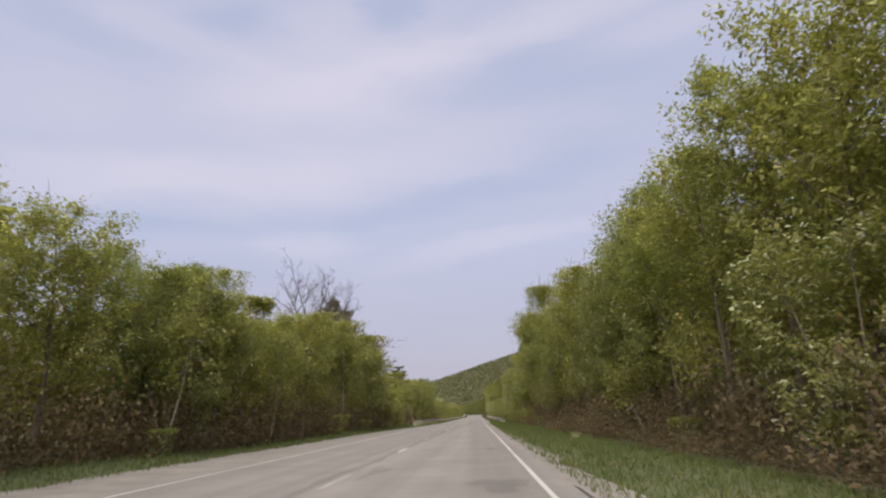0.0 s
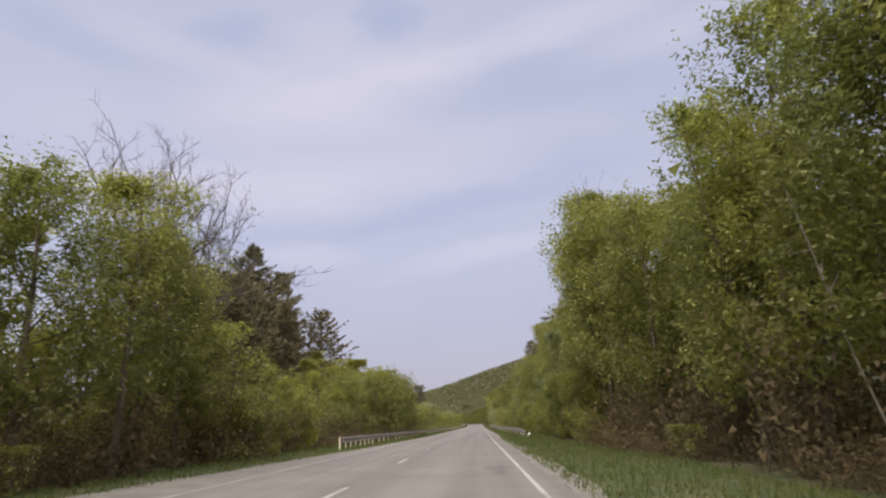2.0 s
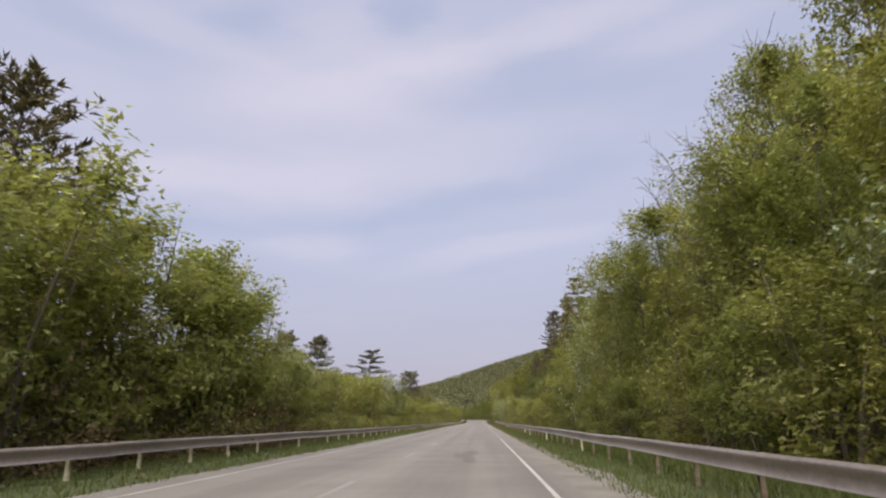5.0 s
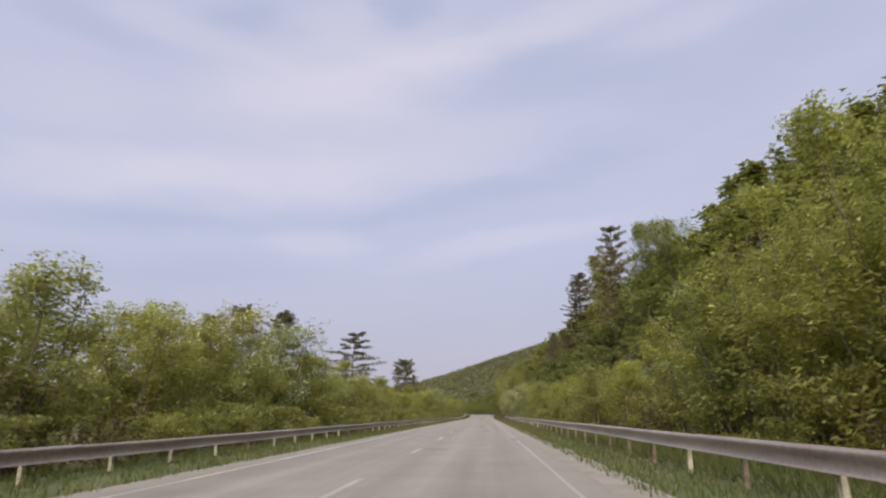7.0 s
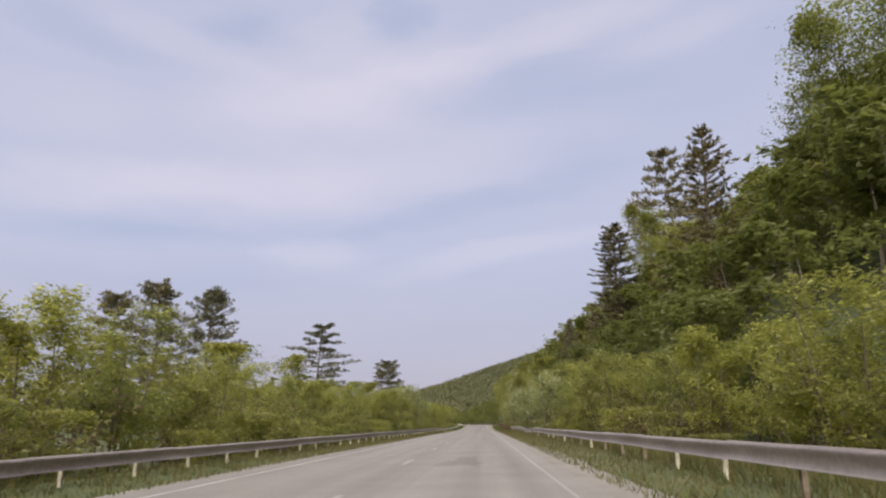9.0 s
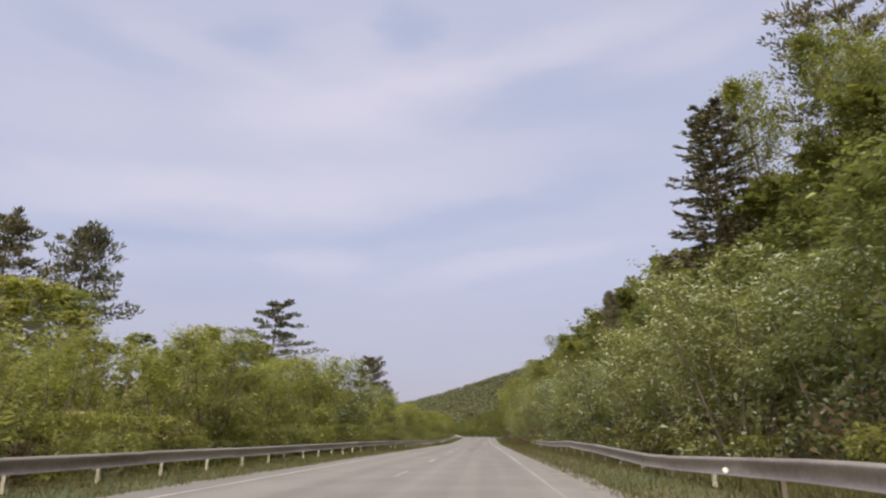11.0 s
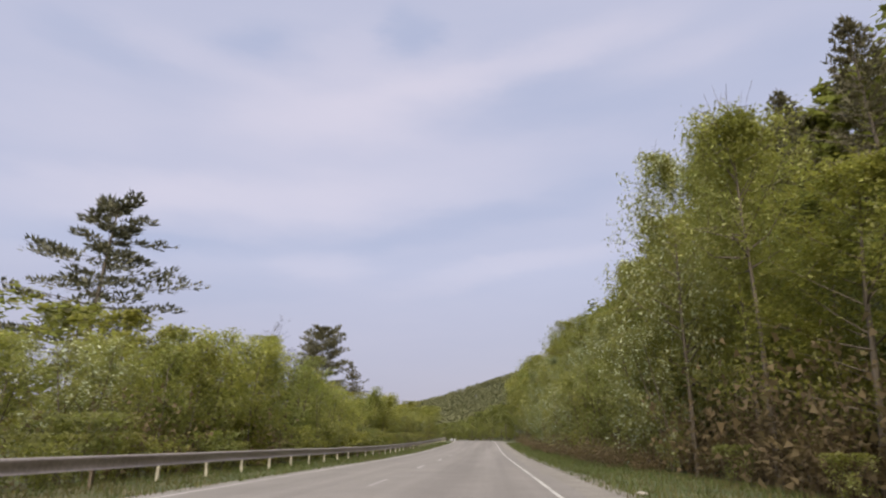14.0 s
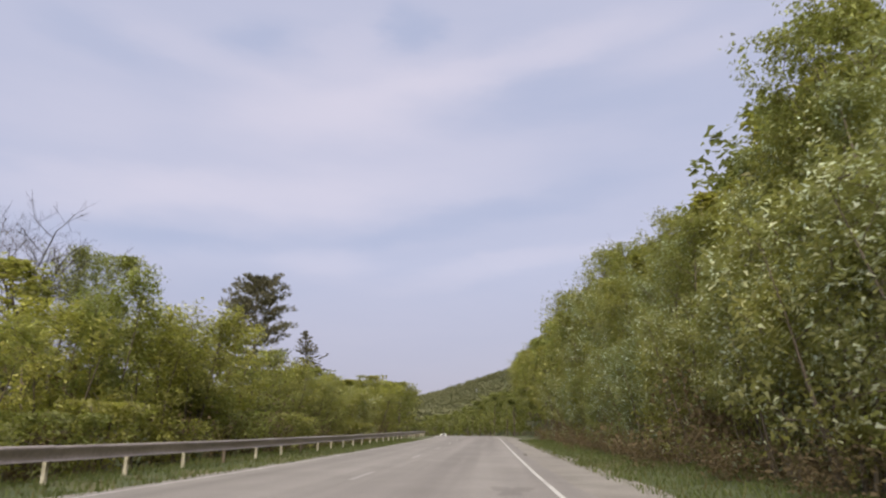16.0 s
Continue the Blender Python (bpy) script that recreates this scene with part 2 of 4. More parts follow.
def paint_material(name, worn):
    m, nodes, links, bsdf = material(name)
    chips, fade = noise_node(nodes, links, 14.0, 5.0, 0.65), noise_node(nodes, links, 0.35, 3.0)
    both_ = math_node(nodes, links, "ADD", math_node(nodes, links, "MULTIPLY", chips, 0.6), math_node(nodes, links, "MULTIPLY", fade, 0.6))
    links.new(ramp_node(nodes, links, both_, (worn, (0.42, 0.41, 0.388)), (worn + 0.14, (0.235, 0.22, 0.208))), bsdf.inputs["Base Color"])
    bsdf.inputs["Roughness"].default_value = 0.7
    return m


GROUND = ground_material()
ASPHALT = asphalt_material("asphalt", (0.156, 0.142, 0.134), (0.210, 0.194, 0.183))
ASPHALT_DARK = asphalt_material("asphalt_patch", (0.122, 0.110, 0.103), (0.168, 0.154, 0.145))
GRAVEL = surface("gravel", (0.150, 0.136, 0.122), (0.230, 0.212, 0.192), 0.8, 0.95, fine=30, bump=0.8)
PAINT = paint_material("line_paint", 0.62)
PAINT_WORN = paint_material("line_paint_worn", 0.57)
PAINT_RUBBED = paint_material("line_paint_rubbed", 0.50)
PAINT_FAINT = paint_material("line_paint_faint", 0.39)
RAIL = surface("rail_dull_steel", (0.150, 0.122, 0.110), (0.300, 0.258, 0.236), 1.2, 0.42, 0.25, fine=8, bump=0.05, stretch=(1, 0.25, 2))
RAIL_POST = surface("post_pale_paint", (0.40, 0.36, 0.285), (0.70, 0.66, 0.55), 3.0, 0.7, bump=0.05)
RAIL_POST_RUSTY = surface("post_rusty_paint", (0.12, 0.085, 0.06), (0.30, 0.25, 0.195), 4.0, 0.8, bump=0.1)
WHITE = surface("white_enamel", (0.70, 0.69, 0.66), (0.82, 0.81, 0.78), 2.0, 0.35, bump=0.01)
CAR_BODY = surface("car_white_paint", (0.74, 0.74, 0.74), (0.82, 0.82, 0.82), 1.0, 0.25, bump=0.0)
GLASS = surface("car_dark_glass", (0.02, 0.022, 0.025), (0.03, 0.032, 0.035), 1.0, 0.08, bump=0.0)
STONE = surface("pale_stone", (0.26, 0.24, 0.21), (0.40, 0.37, 0.33), 6.0, 0.9)
RIM = surface("rim_grey_steel", (0.30, 0.30, 0.30), (0.42, 0.42, 0.42), 3.0, 0.4, 0.6, bump=0.0)
RUBBER = surface("rubber", (0.015, 0.015, 0.015), (0.03, 0.03, 0.03), 6.0, 0.85)
LIGHT_RED = surface("lamp_red_plastic", (0.35, 0.02, 0.02), (0.45, 0.03, 0.03), 2.0, 0.2, bump=0.0)


# ---- building helpers ----
def mesh_object(name, verts, faces, mat, parent=None, label="", smooth=False):
    me = bpy.data.meshes.new(name)
    me.from_pydata([tuple(v) for v in verts], [], faces)
    me.materials.append(mat)
    if smooth:
        me.polygons.foreach_set("use_smooth", [True] * len(me.polygons))
    ob = new(name, me)
    if parent is not None:
        ob.parent = parent
    return tagged(ob, label)


def tri_mesh(name, tris, mat):
    """A mesh of loose triangles, from an array n x 3 x 3."""
    n = len(tris)
    me = bpy.data.meshes.new(name)
    me.vertices.add(3 * n)
    me.vertices.foreach_set("co", np.ascontiguousarray(tris, np.float32).ravel())
    me.loops.add(3 * n)
    me.loops.foreach_set("vertex_index", np.arange(3 * n, dtype=np.int32))
    me.polygons.add(n)
    me.polygons.foreach_set("loop_start", np.arange(0, 3 * n, 3, dtype=np.int32))
    me.update(calc_edges=True)
    me.materials.append(mat)
    return me


def part(name, bm, mat, parent, label=""):
    me = bpy.data.meshes.new(name)
    bm.to_mesh(me)
    bm.free()
    me.materials.append(mat)
    ob = new(name, me)
    ob.parent = parent
    return tagged(ob, label)


def smoothstep(a, b, v):
    s = np.clip((np.asarray(v, float) - a) / (b - a), 0, 1)
    return s * s * (3 - 2 * s)


def profile(table):
    xs, ys = zip(*table)
    return lambda v: np.interp(v, xs, ys)


def unit(v):
    return v / (np.linalg.norm(v, axis=-1, keepdims=True) + 1e-9)


# ---- the line of the road: straight, then a slow bend to the left over a low crest ----
def road_x(y):
    over = np.maximum(np.asarray(y, float) - 470, 0)
    return -over ** 2 / 800 / (1 + over / 900)


def road_z(y):
    y = np.asarray(y, float)
    return 0.19 * smoothstep(150, 320, y) + 1.6 * smoothstep(390, 530, y) - np.maximum(y - 540, 0) ** 2 / 2500 * (y < 700) - (y >= 700) * (10.2 + (y - 700) * 0.03)


LEFT_EDGE = profile(((-80, -9.6), (60, -9.6), (95, -7.9), (130, -7.2), (400, -7.3), (900, -7.3)))
RIGHT_EDGE = profile(((-80, 2.4), (35, 2.4), (55, 2.4), (110, 2.5), (130, 3.0), (330, 3.1), (370, 3.3), (420, 3.4), (480, 3.5), (900, 3.6)))
HILL_SLOPE = profile(((-100, 0.2), (120, 0.2), (230, 0.66), (330, 0.72), (480, 0.62), (700, 0.4), (1000, 0.3)))
RIDGE = profile(((-2300, 12), (-640, 20), (-250, 56), (-158, 76), (-80, 99), (-25, 118), (32, 137), (95, 156), (158, 173), (475, 236), (1100, 300), (2400, 250)))


def bump_field(x, y, size):
    return (np.sin(x / size + 1.3) * np.cos(y / size * 0.83 + 0.4) + 0.5 * np.sin(x / size * 2.3 + y / size * 1.7)) / 1.5


def ground_z(x, y):
    """Height of the land beside the road."""
    x, y = np.asarray(x, float), np.asarray(y, float)
    off = x - road_x(y)
    z = road_z(np.minimum(y, 560)) - 0.05
    left, right = np.maximum(LEFT_EDGE(y) - off, 0), np.maximum(off - RIGHT_EDGE(y), 0)
    z = z + 0.06 * smoothstep(0, 1.2, left) - 0.4 * smoothstep(2.4, 5, left) + (0.05 + 0.2 * smoothstep(190, 270, y) * (1 - smoothstep(335, 360, y))) * smoothstep(0, 1.2, right) - 0.2 * smoothstep(2.5, 5, right)
    rise = np.maximum(off - 10, 0)
    hill = HILL_SLOPE(y) * rise * smoothstep(0, 6, rise) * (1 - smoothstep(590, 690, y) * (1 - smoothstep(60, 150, x)))
    z = z + np.where(hill < 45, hill, 45 + 20 * (1 - np.exp(-(hill - 45) / 40)))
    # the far ridge across the end of the valley
    far = RIDGE(x) * np.exp(-((y - 1900) / 560.0) ** 2 * np.where(y < 1900, 1, 0.25))
    z = np.where(y > 560, np.maximum(z, far * smoothstep(560, 760, y)), z)
    z = z + 0.25 * bump_field(x, y, 5.0) * smoothstep(6, 12, np.abs(off + 2)) + 2.5 * bump_field(x, y, 55.0) * smoothstep(30, 90, np.abs(off))
    return z


def build_ground():
    xs = np.unique(np.concatenate([np.linspace(-2500, -200, 16), np.linspace(-200, -30, 18), np.linspace(-30, -14, 12), np.linspace(-14, -6.5, 31), np.linspace(-6.5, 2, 6), np.linspace(2, 9.5, 31), np.linspace(9.5, 40, 21), np.linspace(40, 220, 22), np.linspace(220, 2500, 18)]))
    ys = np.unique(np.concatenate([np.linspace(-700, -60, 10), np.linspace(-60, 600, 265), np.linspace(600, 2100, 70), np.linspace(2100, 4800, 14)]))
    gx, gy = np.meshgrid(xs, ys)
    sx = gx + road_x(np.minimum(gy, 620))
    z = ground_z(sx, gy)
    z = np.where((gx > -6.9) & (gx < 2.2), road_z(np.minimum(gy, 560)) - 0.12, z)
    verts = np.stack([sx, gy, z], -1).reshape(-1, 3)
    w = len(xs)
    faces = [(j * w + i, j * w + i + 1, (j + 1) * w + i + 1, (j + 1) * w + i) for j in range(len(ys) - 1) for i in range(w - 1)]
    tagged(mesh_object("ground", verts, faces, GROUND, smooth=True), "green and brown forest floor with grassy verges and wooded hillside", "ground", kind="structure")


def strip(name, left, right, ys, lift, mat, thick=0.0, parent=None, jitter=0.0, seed=0):
    """A ribbon that follows the road between two offsets (numbers or functions of y)."""
    rng = np.random.default_rng(seed)
    lo = left(ys) if callable(left) else np.full(len(ys), float(left))
    hi = right(ys) if callable(right) else np.full(len(ys), float(right))
    lo, hi = lo + rng.normal(0, jitter, len(ys)), hi + rng.normal(0, jitter, len(ys))
    cx, cz = road_x(ys), road_z(ys) + lift
    rows = [np.stack([cx + lo, ys, cz], -1), np.stack([cx + hi, ys, cz], -1)]
    if thick:
        rows = [np.stack([cx + lo, ys, cz - thick], -1)] + rows + [np.stack([cx + hi, ys, cz - thick], -1)]
    k = len(rows)
    verts = np.stack(rows, 1).reshape(-1, 3)
    faces = [(j * k + i, j * k + i + 1, (j + 1) * k + i + 1, (j + 1) * k + i) for j in range(len(ys) - 1) for i in range(k - 1)]
    return mesh_object(name, verts, faces, mat, parent)


build_ground()
long_ys = np.concatenate([np.arange(-60, 470, 2.0), np.arange(470, 680, 4.0)])
tagged(strip("shoulder_left", lambda y: LEFT_EDGE(y), -6.5, long_ys, -0.015, GRAVEL, 0.15, jitter=0.12, seed=3), "pale grey gravel shoulder with a ragged grassy edge", "shoulder", kind="structure")
tagged(strip("shoulder_right", 1.6, lambda y: RIGHT_EDGE(y), long_ys, -0.015, GRAVEL, 0.15, jitter=0.16, seed=4), "pale grey gravel shoulder with a ragged grassy edge", "shoulder", kind="structure")
RIGHT_LINE = profile(((-80, 1.15), (60, 1.15), (110, 1.15), (140, 1.3), (200, 1.5), (330, 1.52), (375, 1.4), (415, 1.22), (700, 1.2)))
road = tagged(strip("road", lambda y: np.full(len(y), -7.0), lambda y: RIGHT_LINE(y) + 0.55, long_ys, 0.0, ASPHALT, 0.1, jitter=0.05, seed=5), "worn grey two-lane asphalt road with faded lines", "road", kind="structure")


def line_piece(a, b, x, width, mat, name, seed):
    n = max(2, int((b - a) / 2) + 1)
    return strip(name, lambda y: (x(y) if callable(x) else x) - width / 2 + 0 * y, lambda y: (x(y) if callable(x) else x) + width / 2 + 0 * y, np.linspace(a, b, n), 0.004, mat, 0.0, road, 0.004, seed)


line_piece(-60, 172, RIGHT_LINE, 0.098, PAINT, "edge_line", 1)
line_piece(172, 304, RIGHT_LINE, 0.08, PAINT_FAINT, "edge_line", 3)
line_piece(304, 344, RIGHT_LINE, 0.09, PAINT_RUBBED, "edge_line", 5)
line_piece(344, 600, RIGHT_LINE, 0.098, PAINT, "edge_line", 4)
LEFT_LINE = profile(((-80, -6.6), (100, -6.6), (140, -6.2), (310, -6.05), (345, -6.45), (400, -6.75), (700, -6.75)))
line_piece(-60, 600, LEFT_LINE, 0.09, PAINT_WORN, "edge_line", 2)
CENTRE = profile(((-80, -2.95), (80, -3.0), (150, -2.7), (205, -2.53), (320, -2.65), (350, -2.95), (392, -3.2), (700, -3.2)))
fresh = (26.2, 63.4, 75.8, 211.1, 307.9, 328.0, 344.1, 380.4, 392.5)
for k, mid in enumerate([26.2 + 12.4 * k for k in range(-5, 13)] + [186.9 + 12.1 * k for k in range(34)]):
    mid = 328.0 if 327 < mid < 333 else mid
    bright = min(abs(mid - f) for f in fresh) < 1.5
    line_piece(mid - 1.55, mid + 1.55, CENTRE, 0.13, PAINT_WORN if bright else PAINT_FAINT, "centre_dash", 10 + k)


def patch(x, y, w, l, seed, mat=ASPHALT_DARK, name="road_patch"):
    """A mended or broken spot with a ragged outline."""
    rng = np.random.default_rng(seed)
    a = np.linspace(0, 2 * np.pi, 22, endpoint=False)
    r = 0.85 + 0.3 * np.sin(3 * a + seed) + rng.normal(0, 0.2, 22)
    px, py = x + np.cos(a) * w / 2 * r, y + np.sin(a) * l / 2 * r
    verts = [(x, y, float(road_z(y)) + 0.006)] + [(p, q, float(road_z(q)) + 0.003) for p, q in zip(px, py)]
    mesh_object(name, verts, [(0, 1 + i, 1 + (i + 1) % 22) for i in range(22)], mat, road)


for i, (x, y, w, l) in enumerate(((0.3, 12.5, 1.3, 2.6), (-2.5, 16, 0.5, 4), (0.5, 25.5, 0.55, 1.7), (-4.4, 58.5, 1.2, 2.0), (-3.9, 56.2, 0.5, 2.4), (-3.1, 65.4, 0.25, 1.4), (0.5, 69.5, 0.8, 3.4), (-1.9, 105, 0.9, 2.6),
                                  (0.3, 106, 0.6, 2.2), (0.3, 104, 0.5, 1.2), (0.24, 131.3, 0.3, 1.3), (-0.5, 150, 0.9, 9), (-1.9, 200, 1.5, 1.3), (1.62, 204.6, 0.45, 1.1), (1.5, 209.0, 0.55, 3.2), (0.1, 227.6, 1.0, 4), (-0.75, 247, 1.5, 6),
                                  (-2.6, 283, 0.5, 2.0), (-1.4, 340, 1.0, 12), (0.4, 413, 0.8, 2.2))):
    patch(x, y, w, l, i)
# the dark tarred seam beside the dashes
seam_y = np.arange(10, 57, 1.0)
SEAM = profile(((10, -3.25), (25, -3.08), (40, -2.9), (57, -2.65)))
strip("tar_seam", lambda y: SEAM(y) + 0.05 * np.sin(y * 0.7) - 0.11, lambda y: SEAM(y) + 0.05 * np.sin(y * 0.7 + 0.5) + 0.09, seam_y, 0.003, ASPHALT_DARK, 0.0, road, 0.04, 8)


# ---- guardrails ----
def beam_profile():
    """The waved section of a worn steel rail, 0.31 m high: (out, up) from its middle."""
    out = (-0.030, 0.000, 0.050, 0.085, 0.100, 0.101, 0.093, 0.078, 0.068, 0.064, 0.067, 0.074, 0.080, 0.086, 0.100, 0.114, 0.112)
    up_ = (0.150, 0.156, 0.146, 0.130, 0.112, 0.096, 0.062, 0.022, -0.018, -0.048, -0.078, -0.104, -0.120, -0.131, -0.141, -0.148, -0.155)
    return list(zip(out, up_))


def post_mesh(mat):
    """A pressed channel post, open towards +y."""
    bm = bmesh.new()
    outline = ((-0.045, -0.04), (0.045, -0.04), (0.045, 0.04), (0.038, 0.04), (0.038, -0.033), (-0.038, -0.033), (-0.038, 0.04), (-0.045, 0.04))
    low = [bm.verts.new((x, y, -1.1)) for x, y in outline]
    high = [bm.verts.new((x, y, 0)) for x, y in outline]
    for i in range(8):
        bm.faces.new((low[i], low[(i + 1) % 8], high[(i + 1) % 8], high[i]))
    bm.faces.new(high)
    me = bpy.data.meshes.new("post")
    bm.to_mesh(me)
    bm.free()
    me.materials.append(mat)
    return me


POST, POST_RUSTY = post_mesh(RAIL_POST), post_mesh(RAIL_POST_RUSTY)


def guardrail(label, rail_x, top_z, posts, side, pale):
    """side: 1 where the traffic passes on its right (+x), -1 on its left; pale: share of posts that kept their paint."""
    base = new("guardrail")
    tagged(base, label, "guardrail", "guardrails")
    sec = beam_profile()
    y0, y1 = posts[0] - (0.1 if side > 0 else 2.0), posts[-1] + 0.3
    cuts = np.linspace(y0, y1, max(2, int((y1 - y0) / 6) + 1))
    rng = random.Random(5)
    for a, b in zip(cuts[:-1], cuts[1:]):
        ys = np.linspace(a, b + 0.12, 7)
        lap = 0.006 * (int(a) % 2)
        verts, faces = [], []
        dz = rng.uniform(-0.012, 0.012)
        for y in ys:
            for back in (0, 0.006):
                for o, u in sec:
                    verts.append((float(rail_x(y)) + side * (o + 0.05 + lap - back), y, float(top_z(y)) - 0.155 + u + dz))
        n, k = len(sec), 2 * len(sec)
        for j in range(len(ys) - 1):
            for i in range(n - 1):
                p, q = j * k + i, (j + 1) * k + i
                faces.append((p, q, q + 1, p + 1))
                faces.append((p + n, p + n + 1, q + n + 1, q + n))
            p, q = j * k, (j + 1) * k
            faces += [(p, q, q + n, p + n), (p + n - 1, p + 2 * n - 1, q + 2 * n - 1, q + n - 1)]
        mesh_object("rail_beam", verts, faces, RAIL, base, "", True)
    for y in posts:
        first = side > 0 and y == posts[0]
        ob = new("post", POST if rng.random() < pale or first else POST_RUSTY)
        ob.parent = base
        ob.matrix_basis = pose(float(rail_x(y)) - side * 0.02, y, float(top_z(y)) - (0 if first else 0.06), rng.uniform(-2, 2), rng.uniform(-2.5, 2.5), -90 * side + rng.uniform(-5, 5))
    return base


LEFT_RAIL_Z = lambda y: road_z(y) + 0.76 - 0.08 * smoothstep(140, 200, y) * (1 - smoothstep(295, 325, y))
left_posts = list(np.arange(92.1, 105.5, 1.88)) + list(np.arange(108.81, 303, 3.02)) + list(np.arange(304.2, 590, 3.02))
guardrail("long dull grey steel guardrail on pale posts beside the grassy verge", lambda y: road_x(y) - 8.95, LEFT_RAIL_Z, left_posts, 1, 0.8)
RIGHT_RAIL_X = profile(((100, 4.5), (107, 4.3), (114, 4.2), (270, 4.4), (340, 4.6)))
RIGHT_RAIL_Z = profile(((100, 0.30), (109, 0.54), (115, 0.76), (205, 0.88), (270, 1.0), (284, 1.03), (293, 0.86), (302, 1.05), (310, 1.16), (320, 1.08), (336, 1.14)))
right_rail = guardrail("long dull brownish steel guardrail, sagging in places, on worn posts", RIGHT_RAIL_X, RIGHT_RAIL_Z, list(np.arange(111.5, 334.5, 3.0)), -1, 0.3)
bm = bmesh.new()
bmesh.ops.create_cone(bm, cap_ends=True, segments=16, radius1=0.05, radius2=0.05, depth=0.012, matrix=pose(4.25, 287.2, 0.74, 90, 0, -30))
bmesh.ops.create_cube(bm, size=1, matrix=pose(4.29, 287.24, 0.74) @ Matrix.Diagonal((0.1, 0.012, 0.03, 1)))
part("reflector", bm, WHITE, right_rail, "small round white reflector")


# ---- plants: parts of trees ----
def tube(path, radii, sides=5):
    """Verts and faces of a tapered tube along a path."""
    path = np.asarray(path, float)
    verts, faces = [], []
    way = unit(np.gradient(path, axis=0))
    ref = np.where(np.abs(way[:, 2:3]) > 0.9, [[1.0, 0, 0]], [[0, 0, 1.0]])
    u = unit(np.cross(way, ref))
    v = np.cross(way, u)
    for p, r, a, b in zip(path, radii, u, v):
        for k in range(sides):
            t = 2 * np.pi * k / sides
            verts.append(p + r * (np.cos(t) * a + np.sin(t) * b))
    for j in range(len(path) - 1):
        for k in range(sides):
            k2 = (k + 1) % sides
            faces.append((j * sides + k, j * sides + k2, (j + 1) * sides + k2, (j + 1) * sides + k))
    return verts, faces


def join_tubes(tubes):
    verts, faces = [], []
    for vs, fs in tubes:
        base = len(verts)
        verts += [tuple(p) for p in vs]
        faces += [tuple(i + base for i in f) for f in fs]
    return verts, faces


def tubes_as_tris(tubes):
    verts, faces = join_tubes(tubes)
    v, f = np.array(verts), np.array(faces)
    return np.concatenate([v[f[:, (0, 1, 2)]], v[f[:, (0, 2, 3)]]])


def leaves(rng, centres, length, width, lift=0.35, outward=None):
    """One bent-off triangle a leaf, at random turns with faces mostly to the sky."""
    n = len(centres)
    normal = rng.normal(0, 1, (n, 3))
    normal[:, 2] = np.abs(normal[:, 2]) + lift
    if outward is not None:
        normal = normal + 0.9 * outward
    normal = unit(normal)
    along = unit(np.cross(normal, rng.normal(0, 1, (n, 3))))
    across = np.cross(normal, along)
    s = rng.uniform(0.6, 1.35, (n, 1))
    tip = centres + along * length * s * 0.6
    foot = centres - along * length * s * 0.4
    sway = rng.uniform(-0.3, 0.3, (n, 1))
    a = foot + across * width * s * (0.5 + sway)
    b = foot - across * width * s * (0.5 - sway)
    return np.stack([a, b, tip], 1)


def stem_path(rng, start, way, length, n=6, sway=0.08, rise=0.0):
    p, d = np.array(start, float), unit(np.array(way, float))
    out = [p.copy()]
    for _ in range(n - 1):
        d = unit(d + rng.normal(0, sway, 3) + np.array([0, 0, rise]))
        p = p + d * length / (n - 1)
        out.append(p.copy())
    return np.array(out)


def make_tree(name, label, category, group, wood, wood_mat, crown_tris, crown_mat, more=()):
    """One tree thing: an Empty at its foot, the trunk with its limbs, the crown."""
    base = new(name)
    tagged(base, label, category, group)
    for kind, tubes in (("trunk", [w for w in wood if len(w[0]) >= 30]), ("branchwork", [w for w in wood if len(w[0]) < 30])):
        if tubes:
            v, f = join_tubes(tubes)
            tagged(mesh_object(kind, v, f, wood_mat, base, "", True), kind="stuff" if kind == "branchwork" else "")
    if crown_tris is not None:
        ob = new("crown", tri_mesh("crown", crown_tris, crown_mat))
        ob.parent = base
    return base


